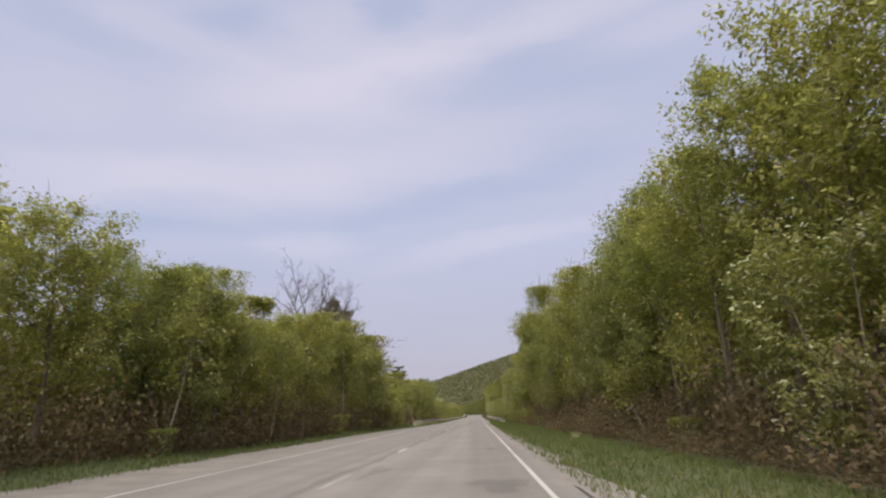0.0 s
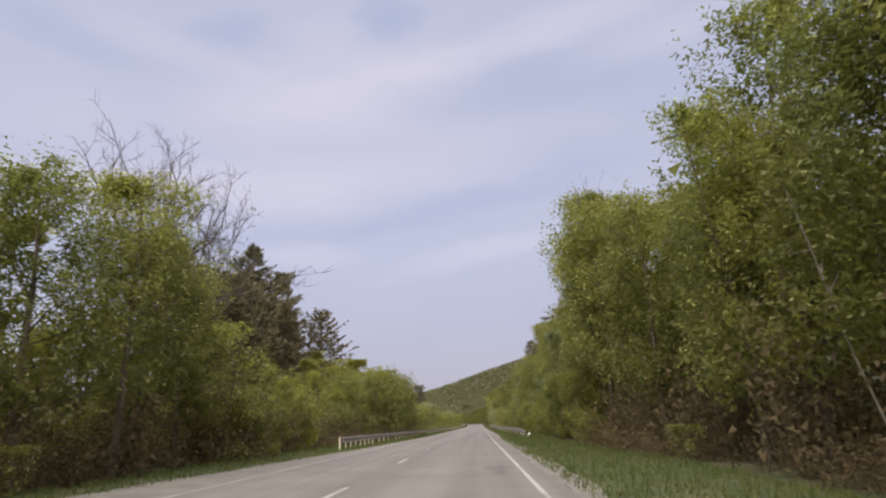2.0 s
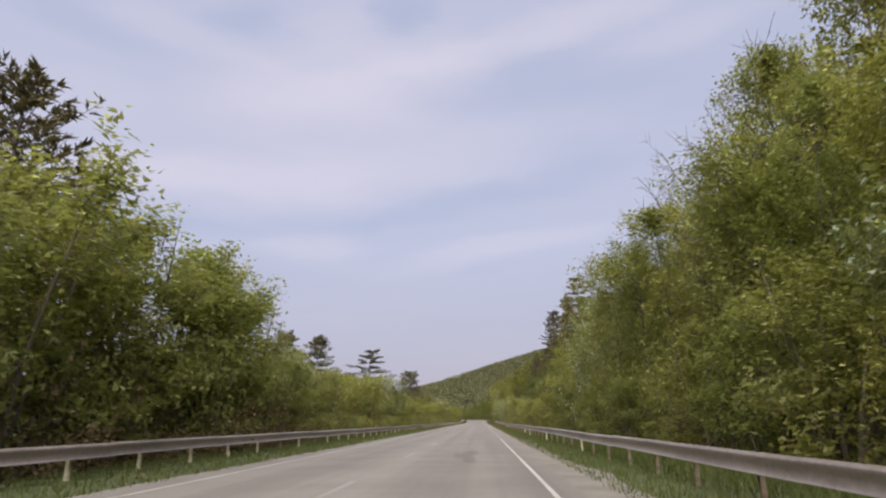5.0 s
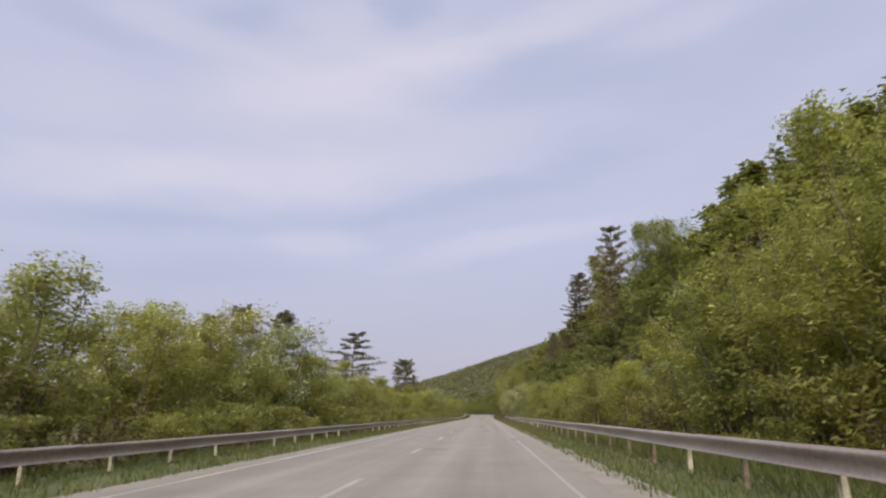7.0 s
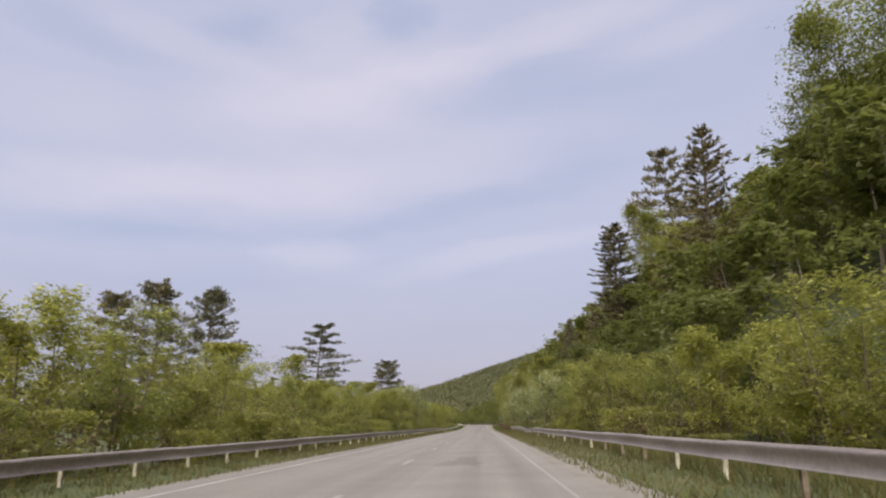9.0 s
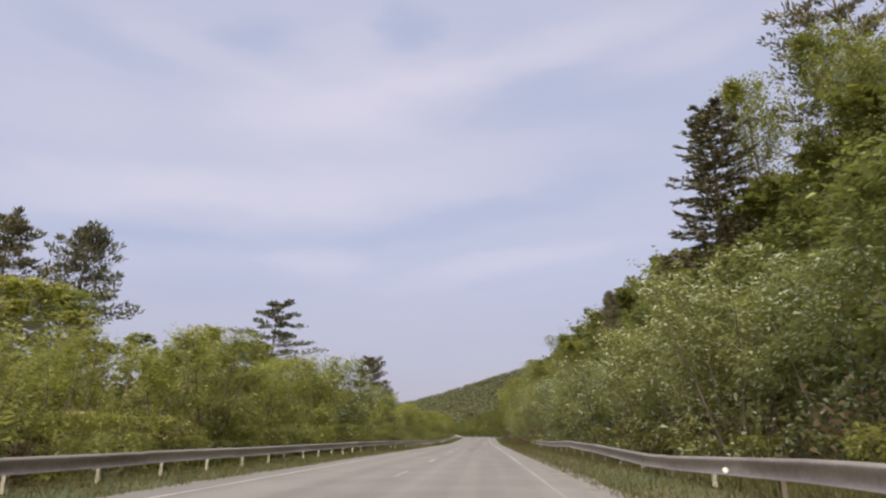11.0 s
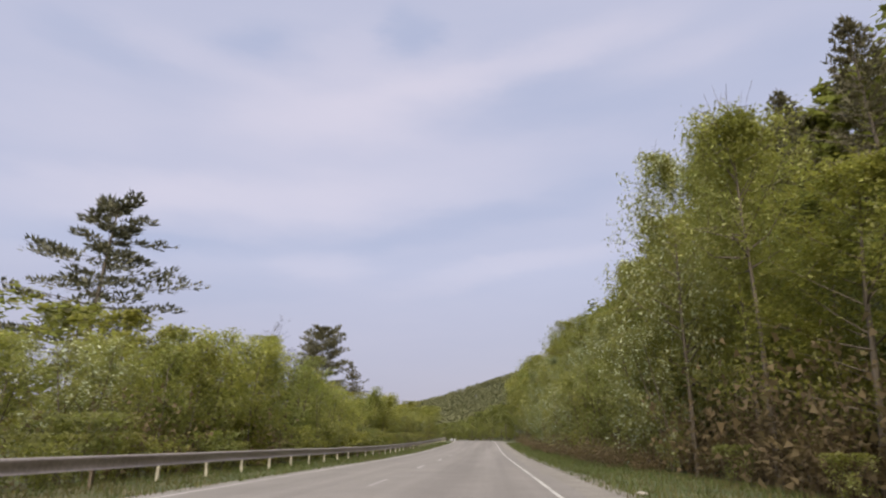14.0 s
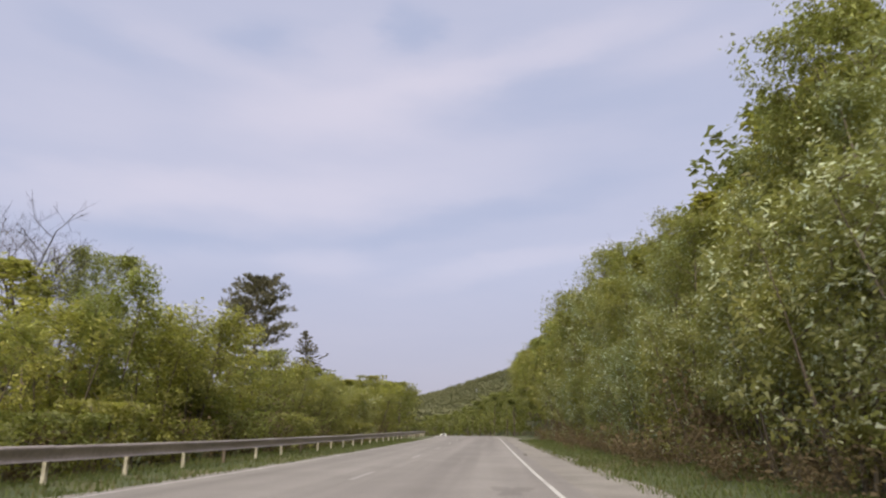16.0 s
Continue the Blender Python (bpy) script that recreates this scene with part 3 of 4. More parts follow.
def broadleaf(seed, H, R, low, count, leaf, mat, label, bark=BARK, stems=1, lean=0.05, sway=0.035, spread=0.082, limbs=30, top=0.95, airy=1.0, name="broadleaf_tree", category="tree", raw=False):
    """A leafy tree H high and about R in crown radius; the crown begins at the share low of its height."""
    rng = np.random.default_rng(seed)
    wood, centres, ways = [], [], []
    for s in range(stems):
        a = 2 * np.pi * s / max(stems, 1) + rng.uniform(0, 1)
        tilt = lean if stems == 1 else lean + 0.09
        foot = np.array([np.cos(a), np.sin(a), 0]) * (0 if stems == 1 else 0.3)
        h = H * (1 if s == 0 else rng.uniform(0.7, 0.97))
        trunk = stem_path(rng, foot - [0, 0, 0.3], (np.cos(a) * tilt, np.sin(a) * tilt, 1), h * top + 0.3, 9, sway, 0.03)
        r0 = 0.013 * H / (1 + 0.5 * (stems > 1))
        wood.append(tube(trunk, np.linspace(r0, r0 * 0.12, 9), 6))
        for k in range(max(4, limbs // stems)):
            u = low + (1 - low) * rng.uniform(0, 1) ** 0.8
            at = trunk[min(int(u * 8), 7)] * (1 - (u * 8 % 1)) + trunk[min(int(u * 8) + 1, 8)] * (u * 8 % 1)
            v = (u - low) / (1 - low)
            reach = R * (0.42 + 0.75 * np.sin(np.pi * (0.16 + 0.78 * v)) ** 0.8) * rng.uniform(0.65, 1.12) * (0.72 if stems > 1 else 1)
            az = 2.4 * k + rng.uniform(-0.5, 0.5)
            rise = 0.25 + 0.75 * v
            limb = stem_path(rng, at, (np.cos(az), np.sin(az), rise), reach, 6, 0.14, 0.05)
            if not raw:
                wood.append(tube(limb[[0, 2, 5]], np.linspace(r0 * 0.34 * (1.2 - v), 0.008, 3), 3))
            for q in (2, 3, 4, 5):
                centres.append(limb[q])
                ways.append(limb[q] - trunk[min(int(u * 8), 8)])
            for _ in range(2 if limbs > 16 else 0):
                twig = stem_path(rng, limb[3], rng.normal(0, 1, 3) + [0, 0, 0.5], reach * 0.42, 3, 0.2)
                if _ == 0:
                    wood.append(tube(twig[[0, 2]], (0.02, 0.006), 3))
                centres.append(twig[2])
                ways.append(twig[2] - at)
        centres += [trunk[8], trunk[7]]
        ways += [np.array([0, 0, 1.0])] * 2
    centres, ways = np.array(centres), np.array(ways)
    weight = rng.uniform(0.25, 1.6, len(centres)) ** airy
    size = rng.uniform(0.55, 1.25, len(centres))
    sprig = 1 if raw else 6
    many, count = count, -(-count // sprig)
    pick = rng.choice(len(centres), count, p=weight / weight.sum())
    ball = unit(rng.normal(0, 1, (count, 3))) * spread * H * rng.uniform(0.15, 1.0, (count, 1)) ** 0.6 * np.array([1, 1, 0.75])
    # some leaves sit on shoots that stand out of the clumps
    shoot = rng.random((count, 1)) < 0.3
    out = unit(ways[pick] + [0, 0, 0.8] * np.abs(ways[pick]).max(-1, keepdims=True)) * spread * H * rng.uniform(0.3, 1.5, (count, 1))
    where = centres[pick] + np.where(shoot, ball * 0.32 + out * size[pick][:, None], ball * size[pick][:, None])
    where = np.repeat(where, sprig, 0)[:many]
    if sprig > 1:
        where = where + rng.normal(0, 0.85 * leaf, (many, 3))
    where[:, 2] = np.maximum(where[:, 2], 0.15)
    spill = where[:, 2] > H
    where[spill, 2] = 2 * H - where[spill, 2]
    where[spill, :2] = where[spill, :2] * 0.8 + where[spill, :2].mean(0) * 0.2 if spill.any() else 0
    # the crown hangs evenly over the foot
    mid = where.mean(0)
    where[:, :2] -= mid[:2] * where[:, 2:] / mid[2]
    wood = [([p - np.array([mid[0], mid[1], 0]) * max(p[2], 0) / mid[2] for p in vs], fs) for vs, fs in wood]
    if raw:
        return tubes_as_tris(wood), leaves(rng, where, leaf, leaf * 0.62, 0.35, unit(where - [0, 0, H * 0.45]))
    return make_tree(name, label, category, "roadside trees", wood, bark, leaves(rng, where, leaf * 1.12, leaf * 0.56, 0.35, unit(where - [0, 0, H * 0.45])), mat)


SHAPES = {"cone": ((0, 0.9), (0.2, 1.0), (0.6, 0.8), (0.82, 0.48), (0.94, 0.2), (1, 0.03)),
          "column": ((0, 1.2), (0.2, 1.12), (0.45, 0.95), (0.7, 0.8), (0.85, 0.6), (0.96, 0.42), (1, 0.22)),
          "cedar": ((0, 0.8), (0.3, 1.0), (0.55, 0.9), (0.75, 0.68), (0.88, 0.45), (0.96, 0.26), (1, 0.1)),
          "fan": ((0, 0.8), (0.5, 0.9), (0.8, 0.66), (0.93, 0.4), (1, 0.1)),
          "dome": ((0, 0.5), (0.2, 0.9), (0.45, 1.0), (0.7, 0.9), (0.88, 0.62), (1, 0.25)),
          "head": ((0, 0.95), (0.2, 0.9), (0.4, 0.7), (0.55, 0.62), (0.7, 0.68), (0.86, 0.5), (1, 0.2)),
          "open": ((0, 0.75), (0.15, 0.95), (0.3, 1.0), (0.5, 0.8), (0.68, 0.62), (0.85, 0.42), (1, 0.22))}


def needles(rng, at, way, length, width):
    """Slim triangles from the places at, along the ways."""
    n = len(at)
    way = unit(way)
    across = unit(np.cross(way, rng.normal(0, 1, (n, 3)))) * width * rng.uniform(0.7, 1.3, (n, 1))
    return np.stack([at - across / 2, at + across / 2, at + way * length * rng.uniform(0.6, 1.3, (n, 1))], 1)


def conifer(seed, H, R, low, tiers, mat, label, shape="cone", rise=(-0.15, 0.75), per=(5, 8), sprays=15, curl=0.05, leaf=0.42, bare=0.2, clumps=0, ragged=0.25, flat=0.5, name="conifer_tree"):
    """A conifer with whorls of boughs that curl up to their tips. Needles grow on side twigs, or in clumps towards the ends (pines)."""
    rng = np.random.default_rng(seed)
    out = profile(SHAPES[shape])
    trunk = stem_path(rng, (0, 0, -0.3), (0, 0, 1), H + 0.1, 10, 0.012)
    wood, tris = [tube(trunk, np.linspace(0.015 * H, 0.03, 10), 7)], []
    for k in range(tiers):
        u = low + (0.99 - low) * (k + rng.uniform(0.2, 0.8)) / tiers
        v = (u - low) / (1 - low)
        z = u * H
        at = np.array([np.interp(z, trunk[:, 2], trunk[:, i]) for i in (0, 1)] + [z])
        turn = rng.uniform(0, 6.28)
        count = rng.integers(*per)
        for b in range(count):
            az = turn + 2 * np.pi * b / count + rng.uniform(-0.35, 0.35)
            r = R * float(out(v)) * rng.uniform(1 - ragged * 1.6, 1 + ragged * 0.5)
            pitch = rise[0] + (rise[1] - rise[0]) * v ** 1.3 + rng.normal(0, 0.07)
            bough = stem_path(rng, at, (np.cos(az), np.sin(az), pitch), r, 6, 0.05, curl)
            wood.append(tube(bough[[0, 2, 5]], np.linspace(0.03 + 0.005 * R * (1 - v), 0.012, 3), 3))
            side = np.array([-np.sin(az), np.cos(az), 0])
            fwd = unit(bough[5] - bough[2])
            if clumps:
                for t in np.linspace(bare + 0.25, 1.0, 4):
                    mid = np.array([np.interp(t * 5, range(6), bough[:, i]) for i in range(3)])
                    size = (0.32 + 0.10 * r) * rng.uniform(0.75, 1.25)
                    n = max(6, int(clumps * rng.uniform(0.7, 1.3)))
                    ball = unit(rng.normal(0, 1, (n, 3))) * rng.uniform(0.2, 1, (n, 1)) ** 0.5
                    mid = mid + side * rng.normal(0, 0.09 * r)
                    tris.append(needles(rng, mid + ball * size * [1, 1, flat], ball + fwd * 0.5 + [0, 0, 0.6], leaf, leaf * 0.45))
                continue
            m = max(4, int(sprays * (0.3 + 0.7 * r / R)))
            t = np.repeat(rng.uniform(bare, 1.0, m), 5)
            p = np.stack([np.interp(t * 5, range(6), bough[:, i]) for i in range(3)], -1)
            n = len(t)
            hand = np.repeat(rng.choice([-1.0, 1.0], m), 5)[:, None]
            twig = unit(side * hand * 0.75 + fwd * 0.75 + np.array([0, 0, -0.05]))
            far = rng.uniform(0.0, 1.0, (n, 1)) * (0.12 + 0.26 * r * (1.08 - t[:, None]))
            tris.append(needles(rng, p + twig * far, twig + rng.normal(0, 0.4, (n, 3)) + [0, 0, 0.12], leaf, leaf * 0.36))
    tip = trunk[9] + np.array([0, 0, -0.5])
    tris.append(needles(rng, tip + rng.normal(0, 0.12, (24, 3)) * [1, 1, 3], rng.normal(0, 0.4, (24, 3)) + [0, 0, 1], leaf * 1.2, leaf * 0.4))
    return make_tree(name, label, "tree", "conifers", wood, BARK, np.concatenate(tris), mat)


def bare_tree(seed, H, label, buds=0):
    """A leafless tree, its fine twigs spread like a broom."""
    rng = np.random.default_rng(seed)
    wood, tips = [], []

    def grow(start, way, length, radius, depth):
        n = (7, 5, 4, 3, 3)[depth]
        path = stem_path(rng, start, way, length, n, 0.1, 0.05)
        wood.append(tube(path, np.linspace(radius, radius * 0.45, n), 5 if depth == 0 else 3))
        if depth == 4:
            tips.append(path[-1])
            return
        for k in range((11, 6, 5, 4)[depth]):
            i = rng.uniform(0.33, 1.0) * (n - 1)
            at = np.array([np.interp(i, range(n), path[:, c]) for c in range(3)])
            d = unit(path[-1] - path[0])
            grow(at, d * 0.75 + unit(rng.normal(0, 1, 3)) * 0.85 + [0, 0, 0.22], length * rng.uniform(0.40, 0.56), max(radius * 0.42, 0.013), depth + 1)

    grow((0, 0, -0.3), (0, 0, 1), H * 0.66, 0.0125 * H, 0)
    mid = np.mean([vs[0] for vs, fs in wood], axis=0)
    lean = np.array([mid[0], mid[1], 0]) / mid[2]
    wood = [([q - lean * max(q[2], 0) for q in vs], fs) for vs, fs in wood]
    tips = [q - lean * max(q[2], 0) for q in tips]
    return make_tree("bare_tree", label, "tree", "bare trees", wood, TWIG, *((None, None) if not buds else (leaves(rng, np.array(tips)[rng.integers(0, len(tips), buds)], 0.24, 0.15), LEAF_BUD)))


def twig_shrub(seed, H):
    """A thicket of dry brown stems with a few withered leaves, as two arrays of triangles."""
    rng = np.random.default_rng(seed)
    wood, tips = [], []
    for k in range(18):
        a, r = rng.uniform(0, 6.28), rng.uniform(0, 1.3)
        stem = stem_path(rng, (np.cos(a) * r, np.sin(a) * r, -0.1), (np.cos(a) * 0.35 + rng.normal(0, 0.2), np.sin(a) * 0.35 + rng.normal(0, 0.2), 1), H * rng.uniform(0.5, 1.05), 4, 0.12)
        wood.append(tube(stem[[0, 1, 3]], np.linspace(0.010, 0.004, 3), 3))
        tips += list(stem[1:])
    tips = np.array(tips)
    where = tips[rng.integers(0, len(tips), 560)] + rng.normal(0, 0.27, (560, 3))
    where[:, 2] = np.maximum(where[:, 2], 0.08)
    return tubes_as_tris(wood), leaves(rng, where, 0.14, 0.115)


masters = []


def master(ob):
    masters.append(ob)
    return ob


TALL = [master(broadleaf(11, 12, 3.3, 0.24, 14500, 0.165, LEAF, "tall broadleaf tree with mid green spring leaves")),
        master(broadleaf(12, 12, 3.0, 0.20, 14000, 0.165, LEAF_DEEP, "tall broadleaf tree with deep green dense leaves", lean=0.08)),
        master(broadleaf(13, 12, 2.8, 0.26, 12500, 0.165, LEAF, "slender roadside tree with a thin grey trunk and light green leaves", BARK, airy=1.6)),
        master(broadleaf(14, 12, 3.5, 0.18, 14500, 0.165, LEAF_YOUNG, "broad young-leaved roadside tree, fresh yellow green", stems=2))]
GLINT = master(broadleaf(16, 12, 3.3, 0.16, 13500, 0.17, LEAF_SILVER_GLINT, "tall broadleaf tree with some leaves coloured pale as glints"))
HIGH = master(broadleaf(15, 12, 3.4, 0.56, 12500, 0.16, LEAF, "tall tree with a bare lower trunk and high spreading crown", lean=0.03, limbs=26))
BUSH = [master(broadleaf(21, 7, 2.3, 0.06, 8800, 0.142, LEAF_YOUNG, "bushy young tree with fresh yellow-green leaves", stems=4, lean=0.1, limbs=36, name="young_tree")),
        master(broadleaf(22, 7, 2.1, 0.05, 8800, 0.142, LEAF, "bushy many-stemmed young tree with mid green leaves", stems=5, lean=0.08, limbs=40, name="young_tree")),
        master(broadleaf(23, 7, 2.2, 0.06, 9400, 0.148, LEAF_SILVER_GLINT, "many-stemmed willow shrub with silvery leaves, some coloured pale as glints", stems=5, lean=0.12, limbs=40, airy=1.0, name="young_tree")),
        master(broadleaf(24, 7, 1.9, 0.08, 7400, 0.142, LEAF_YOUNG, "upright young aspen with sparse shoots and light leaves", stems=3, lean=0.05, limbs=30, airy=1.8, name="young_tree"))]
FAR_TREE = [master(broadleaf(31, 12, 3.6, 0.15, 2300, 0.40, LEAF, "full-crowned woodland tree behind the roadside row", limbs=22)),
            master(broadleaf(32, 12, 3.3, 0.15, 2300, 0.40, LEAF_DEEP, "dark green woodland tree behind the roadside row", limbs=22)),
            master(broadleaf(33, 12, 3.6, 0.12, 2300, 0.42, LEAF_YOUNG, "light green woodland tree behind the roadside row", limbs=22, airy=1.5))]
LOW = [master(broadleaf(41, 2.0, 1.2, 0.03, 1200, 0.14, LEAF, "low leafy shrub at the edge of the wood", stems=5, lean=0.2, limbs=10, spread=0.13, name="shrub", category="shrub")),
       master(broadleaf(42, 2.0, 1.3, 0.03, 1200, 0.14, LEAF_YOUNG, "low light green shrub at the edge of the wood", stems=5, lean=0.25, limbs=10, spread=0.13, name="shrub", category="shrub"))]
FIR = [master(conifer(61, 20, 5.0, 0.06, 34, NEEDLE, "tall dark conical fir with dense boughs", sprays=17)),
       master(conifer(62, 20, 4.2, 0.06, 30, NEEDLE, "slim dark spruce with tiered boughs", rise=(-0.3, 0.5), sprays=16, curl=0.09, ragged=0.4))]
FAN_FIR = master(conifer(67, 20, 5.4, 0.10, 24, NEEDLE, "dark fir with boughs fanned upwards", "fan", rise=(0.1, 1.0), sprays=17, curl=0.04))
COLUMN_FIR = master(conifer(68, 20, 3.3, 0.05, 32, NEEDLE, "tall columnar dark spruce with drooping tiers and a blunt top", "column", (-0.45, 0.1), (6, 9), 20, 0.12, ragged=0.35))
BROWN_FIR = [master(conifer(65, 20, 6.2, 0.03, 34, NEEDLE_BROWN, "bulky fir with rusty brown dense needles", sprays=22, leaf=0.5, per=(6, 9))),
             master(conifer(66, 20, 6.0, 0.05, 26, NEEDLE_BROWN, "round-topped brownish conifer with dense boughs", "dome", (-0.05, 0.8), (6, 9), clumps=22, leaf=0.5))]
STONE_PINE = [master(conifer(63, 20, 5.2, 0.22, 16, NEEDLE_BLUE, "stone pine with layered dark tufted crown", "cedar", (-0.1, 0.55), (5, 8), clumps=24, ragged=0.35, flat=0.32)),
              master(conifer(64, 20, 6.6, 0.26, 11, NEEDLE_BLUE, "open-crowned old pine with layered boughs", "open", (-0.1, 0.3), (5, 8), clumps=24, bare=0.3, ragged=0.45, curl=0.03, flat=0.26)),
              master(conifer(69, 20, 4.4, 0.15, 19, NEEDLE_BLUE, "stone pine with a dense round head over sparse lower boughs", "head", (-0.1, 1.1), (4, 7), clumps=26, bare=0.3, ragged=0.4)),
              master(conifer(70, 20, 5.2, 0.36, 14, NEEDLE_BLUE, "broad old pine with a rounded spreading crown", "dome", (-0.1, 0.6), (6, 9), clumps=34, bare=0.25, ragged=0.3, flat=0.35))]
BARE = [master(bare_tree(71, 20, "leafless grey tree with fine broom-like twigs")), master(bare_tree(72, 20, "bare grey-brown tree among the green wood")), master(bare_tree(73, 20, "nearly bare tree with a few opening buds", 900))]


def plant(ob, x, y, height, unit_height, rng, wide=1.0, sink=0.0):
    s = height / unit_height
    w = s * wide
    m = pose(x, y, float(ground_z(x, y)) - sink, rng.uniform(-2, 2), rng.uniform(-2, 2), rng.uniform(0, 360)) @ Matrix.Diagonal((w, w, s, 1))
    return copy_thing(ob, m)


LEFT_H = profile(((-40, 7.6), (10, 7.6), (25, 8.2), (35, 7.9), (50, 9.0), (62, 9.4), (68, 9.8), (72, 9.6), (77, 7.6), (81, 6), (86, 4.5), (92, 4.8), (100, 4.7), (106, 4.4), (112, 6.4), (120, 7.8), (132, 9.0), (150, 9.8), (160, 9.2), (166, 5.9), (195, 6.1), (203, 5.0), (211, 5.4), (218, 5.4),
                  (223, 4.9), (245, 5.6), (270, 5.3), (284, 4.9), (292, 5.2), (298, 5.6), (302, 6.4), (309, 5.9), (318, 6.5), (323, 7.0), (331, 7.2), (338, 4.6), (345, 5.0), (352, 6.4), (360, 5.7), (366, 4.7), (373, 5.1), (377, 6.5), (383, 7.1), (395, 6.6), (408, 6.5), (413, 4.7), (418, 4.7), (420, 6.6), (434, 6.5), (456, 5.4), (470, 6.0), (490, 7.6), (520, 8.4), (700, 9)))
RIGHT_H = profile(((-40, 12), (15, 12.5), (20, 13.4), (28, 11.6), (36, 13.8), (42, 13.8), (50, 13.8), (56, 13.4), (62, 14), (70, 11.6), (76, 10.8), (81, 12.0), (86, 14.2), (91, 16.4), (96, 16.6), (100, 15.0), (104, 11.0), (112, 10.2), (126, 11.2), (140, 11.2), (155, 12.3), (175, 11.6), (190, 8), (205, 5.4), (217, 4.6), (252, 4.9), (285, 6.4), (297, 8.3),
                   (304, 7.0), (317, 7.0), (329, 6.3), (342, 7.6), (354, 8.5), (375, 8.2), (381, 12), (386, 13.6), (399, 12.0), (404, 10.2), (410, 10.6), (417, 12.6), (426, 13.2), (432, 12.0), (440, 10.8), (446, 11.4), (456, 15.5), (475, 16), (505, 15.5), (700, 16)))


def plant_rows():
    rng = random.Random(7)
    # front rows: beside the verges
    y = -14.0
    while y < 620:
        step = (3.3 if y < 82 else 4.2) if y < 470 else 5.0
        x = -13.0 + rng.uniform(-1.1, 1.1)
        h = float(LEFT_H(y)) * rng.uniform(0.9, 1.08)
        kinds = (TALL if y < 78 else [BUSH[0], BUSH[1], BUSH[3], BUSH[0], BUSH[2] if y > 320 else BUSH[1]])
        k = rng.choice(kinds) if y < 470 else rng.choice(FAR_TREE)
        plant(k, x + float(road_x(y)), y, h, 12 if (y < 78 or y >= 470) else 7, rng, 1.1 if y < 78 else 1.2)
        y += step * rng.uniform(0.8, 1.2)
    y = -14.0
    while y < 620:
        step = 4.1 if y < 470 else 5.0
        tall = y < 195 or y > 378
        x = ((9.8 if y < 200 else 10.3) if tall else 8.5) + rng.uniform(-0.9, 1.1)
        h = float(RIGHT_H(y)) * rng.uniform(0.84, 1.04)
        if y >= 470:
            k, uh = rng.choice(FAR_TREE), 12
        elif tall:
            k, uh = rng.choice([TALL[0], TALL[1] if y < 90 else GLINT, TALL[3], TALL[0], TALL[2]] if y < 200 else [GLINT, TALL[1], TALL[0], GLINT]), 12
        else:
            k, uh = rng.choice([BUSH[0], BUSH[1], BUSH[3]] if y < 285 else [BUSH[2], BUSH[2], BUSH[1]]), 7
        if 358 < y < 378:
            k, uh, x = TALL[1], 12, x + 1.7
        plant(k, x, y, h, uh, rng, (0.95 if y < 378 else 0.8) if tall else 1.2)
        y += step * rng.uniform(0.8, 1.2)
    # silvery bushes with glint-coloured leaves before the taller trees
    for y in np.arange(378, 470, 3.6):
        kind = rng.choice([BUSH[2], BUSH[2], BUSH[1]])
        plant(BUSH[1] if 383 < y < 399 else kind, 7.8 + rng.uniform(-0.5, 0.5), y, rng.uniform(5.0, 7.5), 7, rng, 0.95)
    # shrubs along the feet of the rows
    for y in np.arange(-10, 470, 3.3):
        for side in (-1, 1):
            x = -11.2 + rng.uniform(-0.7, 0.5) if side < 0 else 7.0 + rng.uniform(-0.3, 0.7)
            dry = (side < 0 and y < 168) or (side > 0 and (y < 90 or y > 375))
            if rng.random() < (0.1 if dry else 0.5):
                plant(LOW[0] if rng.random() < 0.7 else LOW[1], x + rng.uniform(-0.2, 0.5), y + rng.uniform(-1.6, 1.6), rng.uniform(0.7, 1.9), 2.0, rng)
    # a low leafy fringe behind the rail
    for y in np.arange(170, 440, 2.3):
        if rng.random() < 0.75:
            plant(rng.choice(LOW), -11.0 + rng.uniform(-0.4, 0.3), y + rng.uniform(-0.8, 0.8), rng.uniform(1.2, 2.3), 2.0, rng, 1.1)
    # young growth filling the foot of the taller rows
    for y in np.arange(96, 200, 3.7):
        plant(rng.choice([BUSH[1], BUSH[1], BUSH[0]]), 8.2 + rng.uniform(-0.5, 0.5), y + rng.uniform(-1, 1), rng.uniform(3.2, 5.8), 7, rng, 1.3)
    for y in np.arange(110, 166, 9.0):
        plant(rng.choice([BUSH[1], BUSH[0]]), -11.9 + rng.uniform(-0.4, 0.4), y + rng.uniform(-1, 1), rng.uniform(2.8, 4.6), 7, rng, 1.4)


plant_rows()


def stand_of(name, label, category, kinds, places, mats):
    """Many plants of a few kinds, too many to count, in one mesh. A place is x, y, height share, width share."""
    rng = np.random.default_rng(len(places))
    wood, crown = [], []
    for x, y, tall, wide in places:
        w, c = kinds[rng.integers(len(kinds))]
        a = rng.uniform(0, 2 * np.pi)
        turn = np.array([[np.cos(a) * wide, -np.sin(a) * wide, 0], [np.sin(a) * wide, np.cos(a) * wide, 0], [0, 0, tall]])
        at = np.array([x, y, float(ground_z(x, y))])
        wood.append(w @ turn.T + at)
        crown.append(c @ turn.T + at)
    wood, crown = np.concatenate(wood), np.concatenate(crown)
    me = tri_mesh(name, np.concatenate([wood, crown]), mats[0])
    me.materials.append(mats[1])
    me.polygons.foreach_set("material_index", np.repeat([0, 1], [len(wood), len(crown)]).astype(np.int32))
    tagged(new(name, me), label, category, kind="stuff")


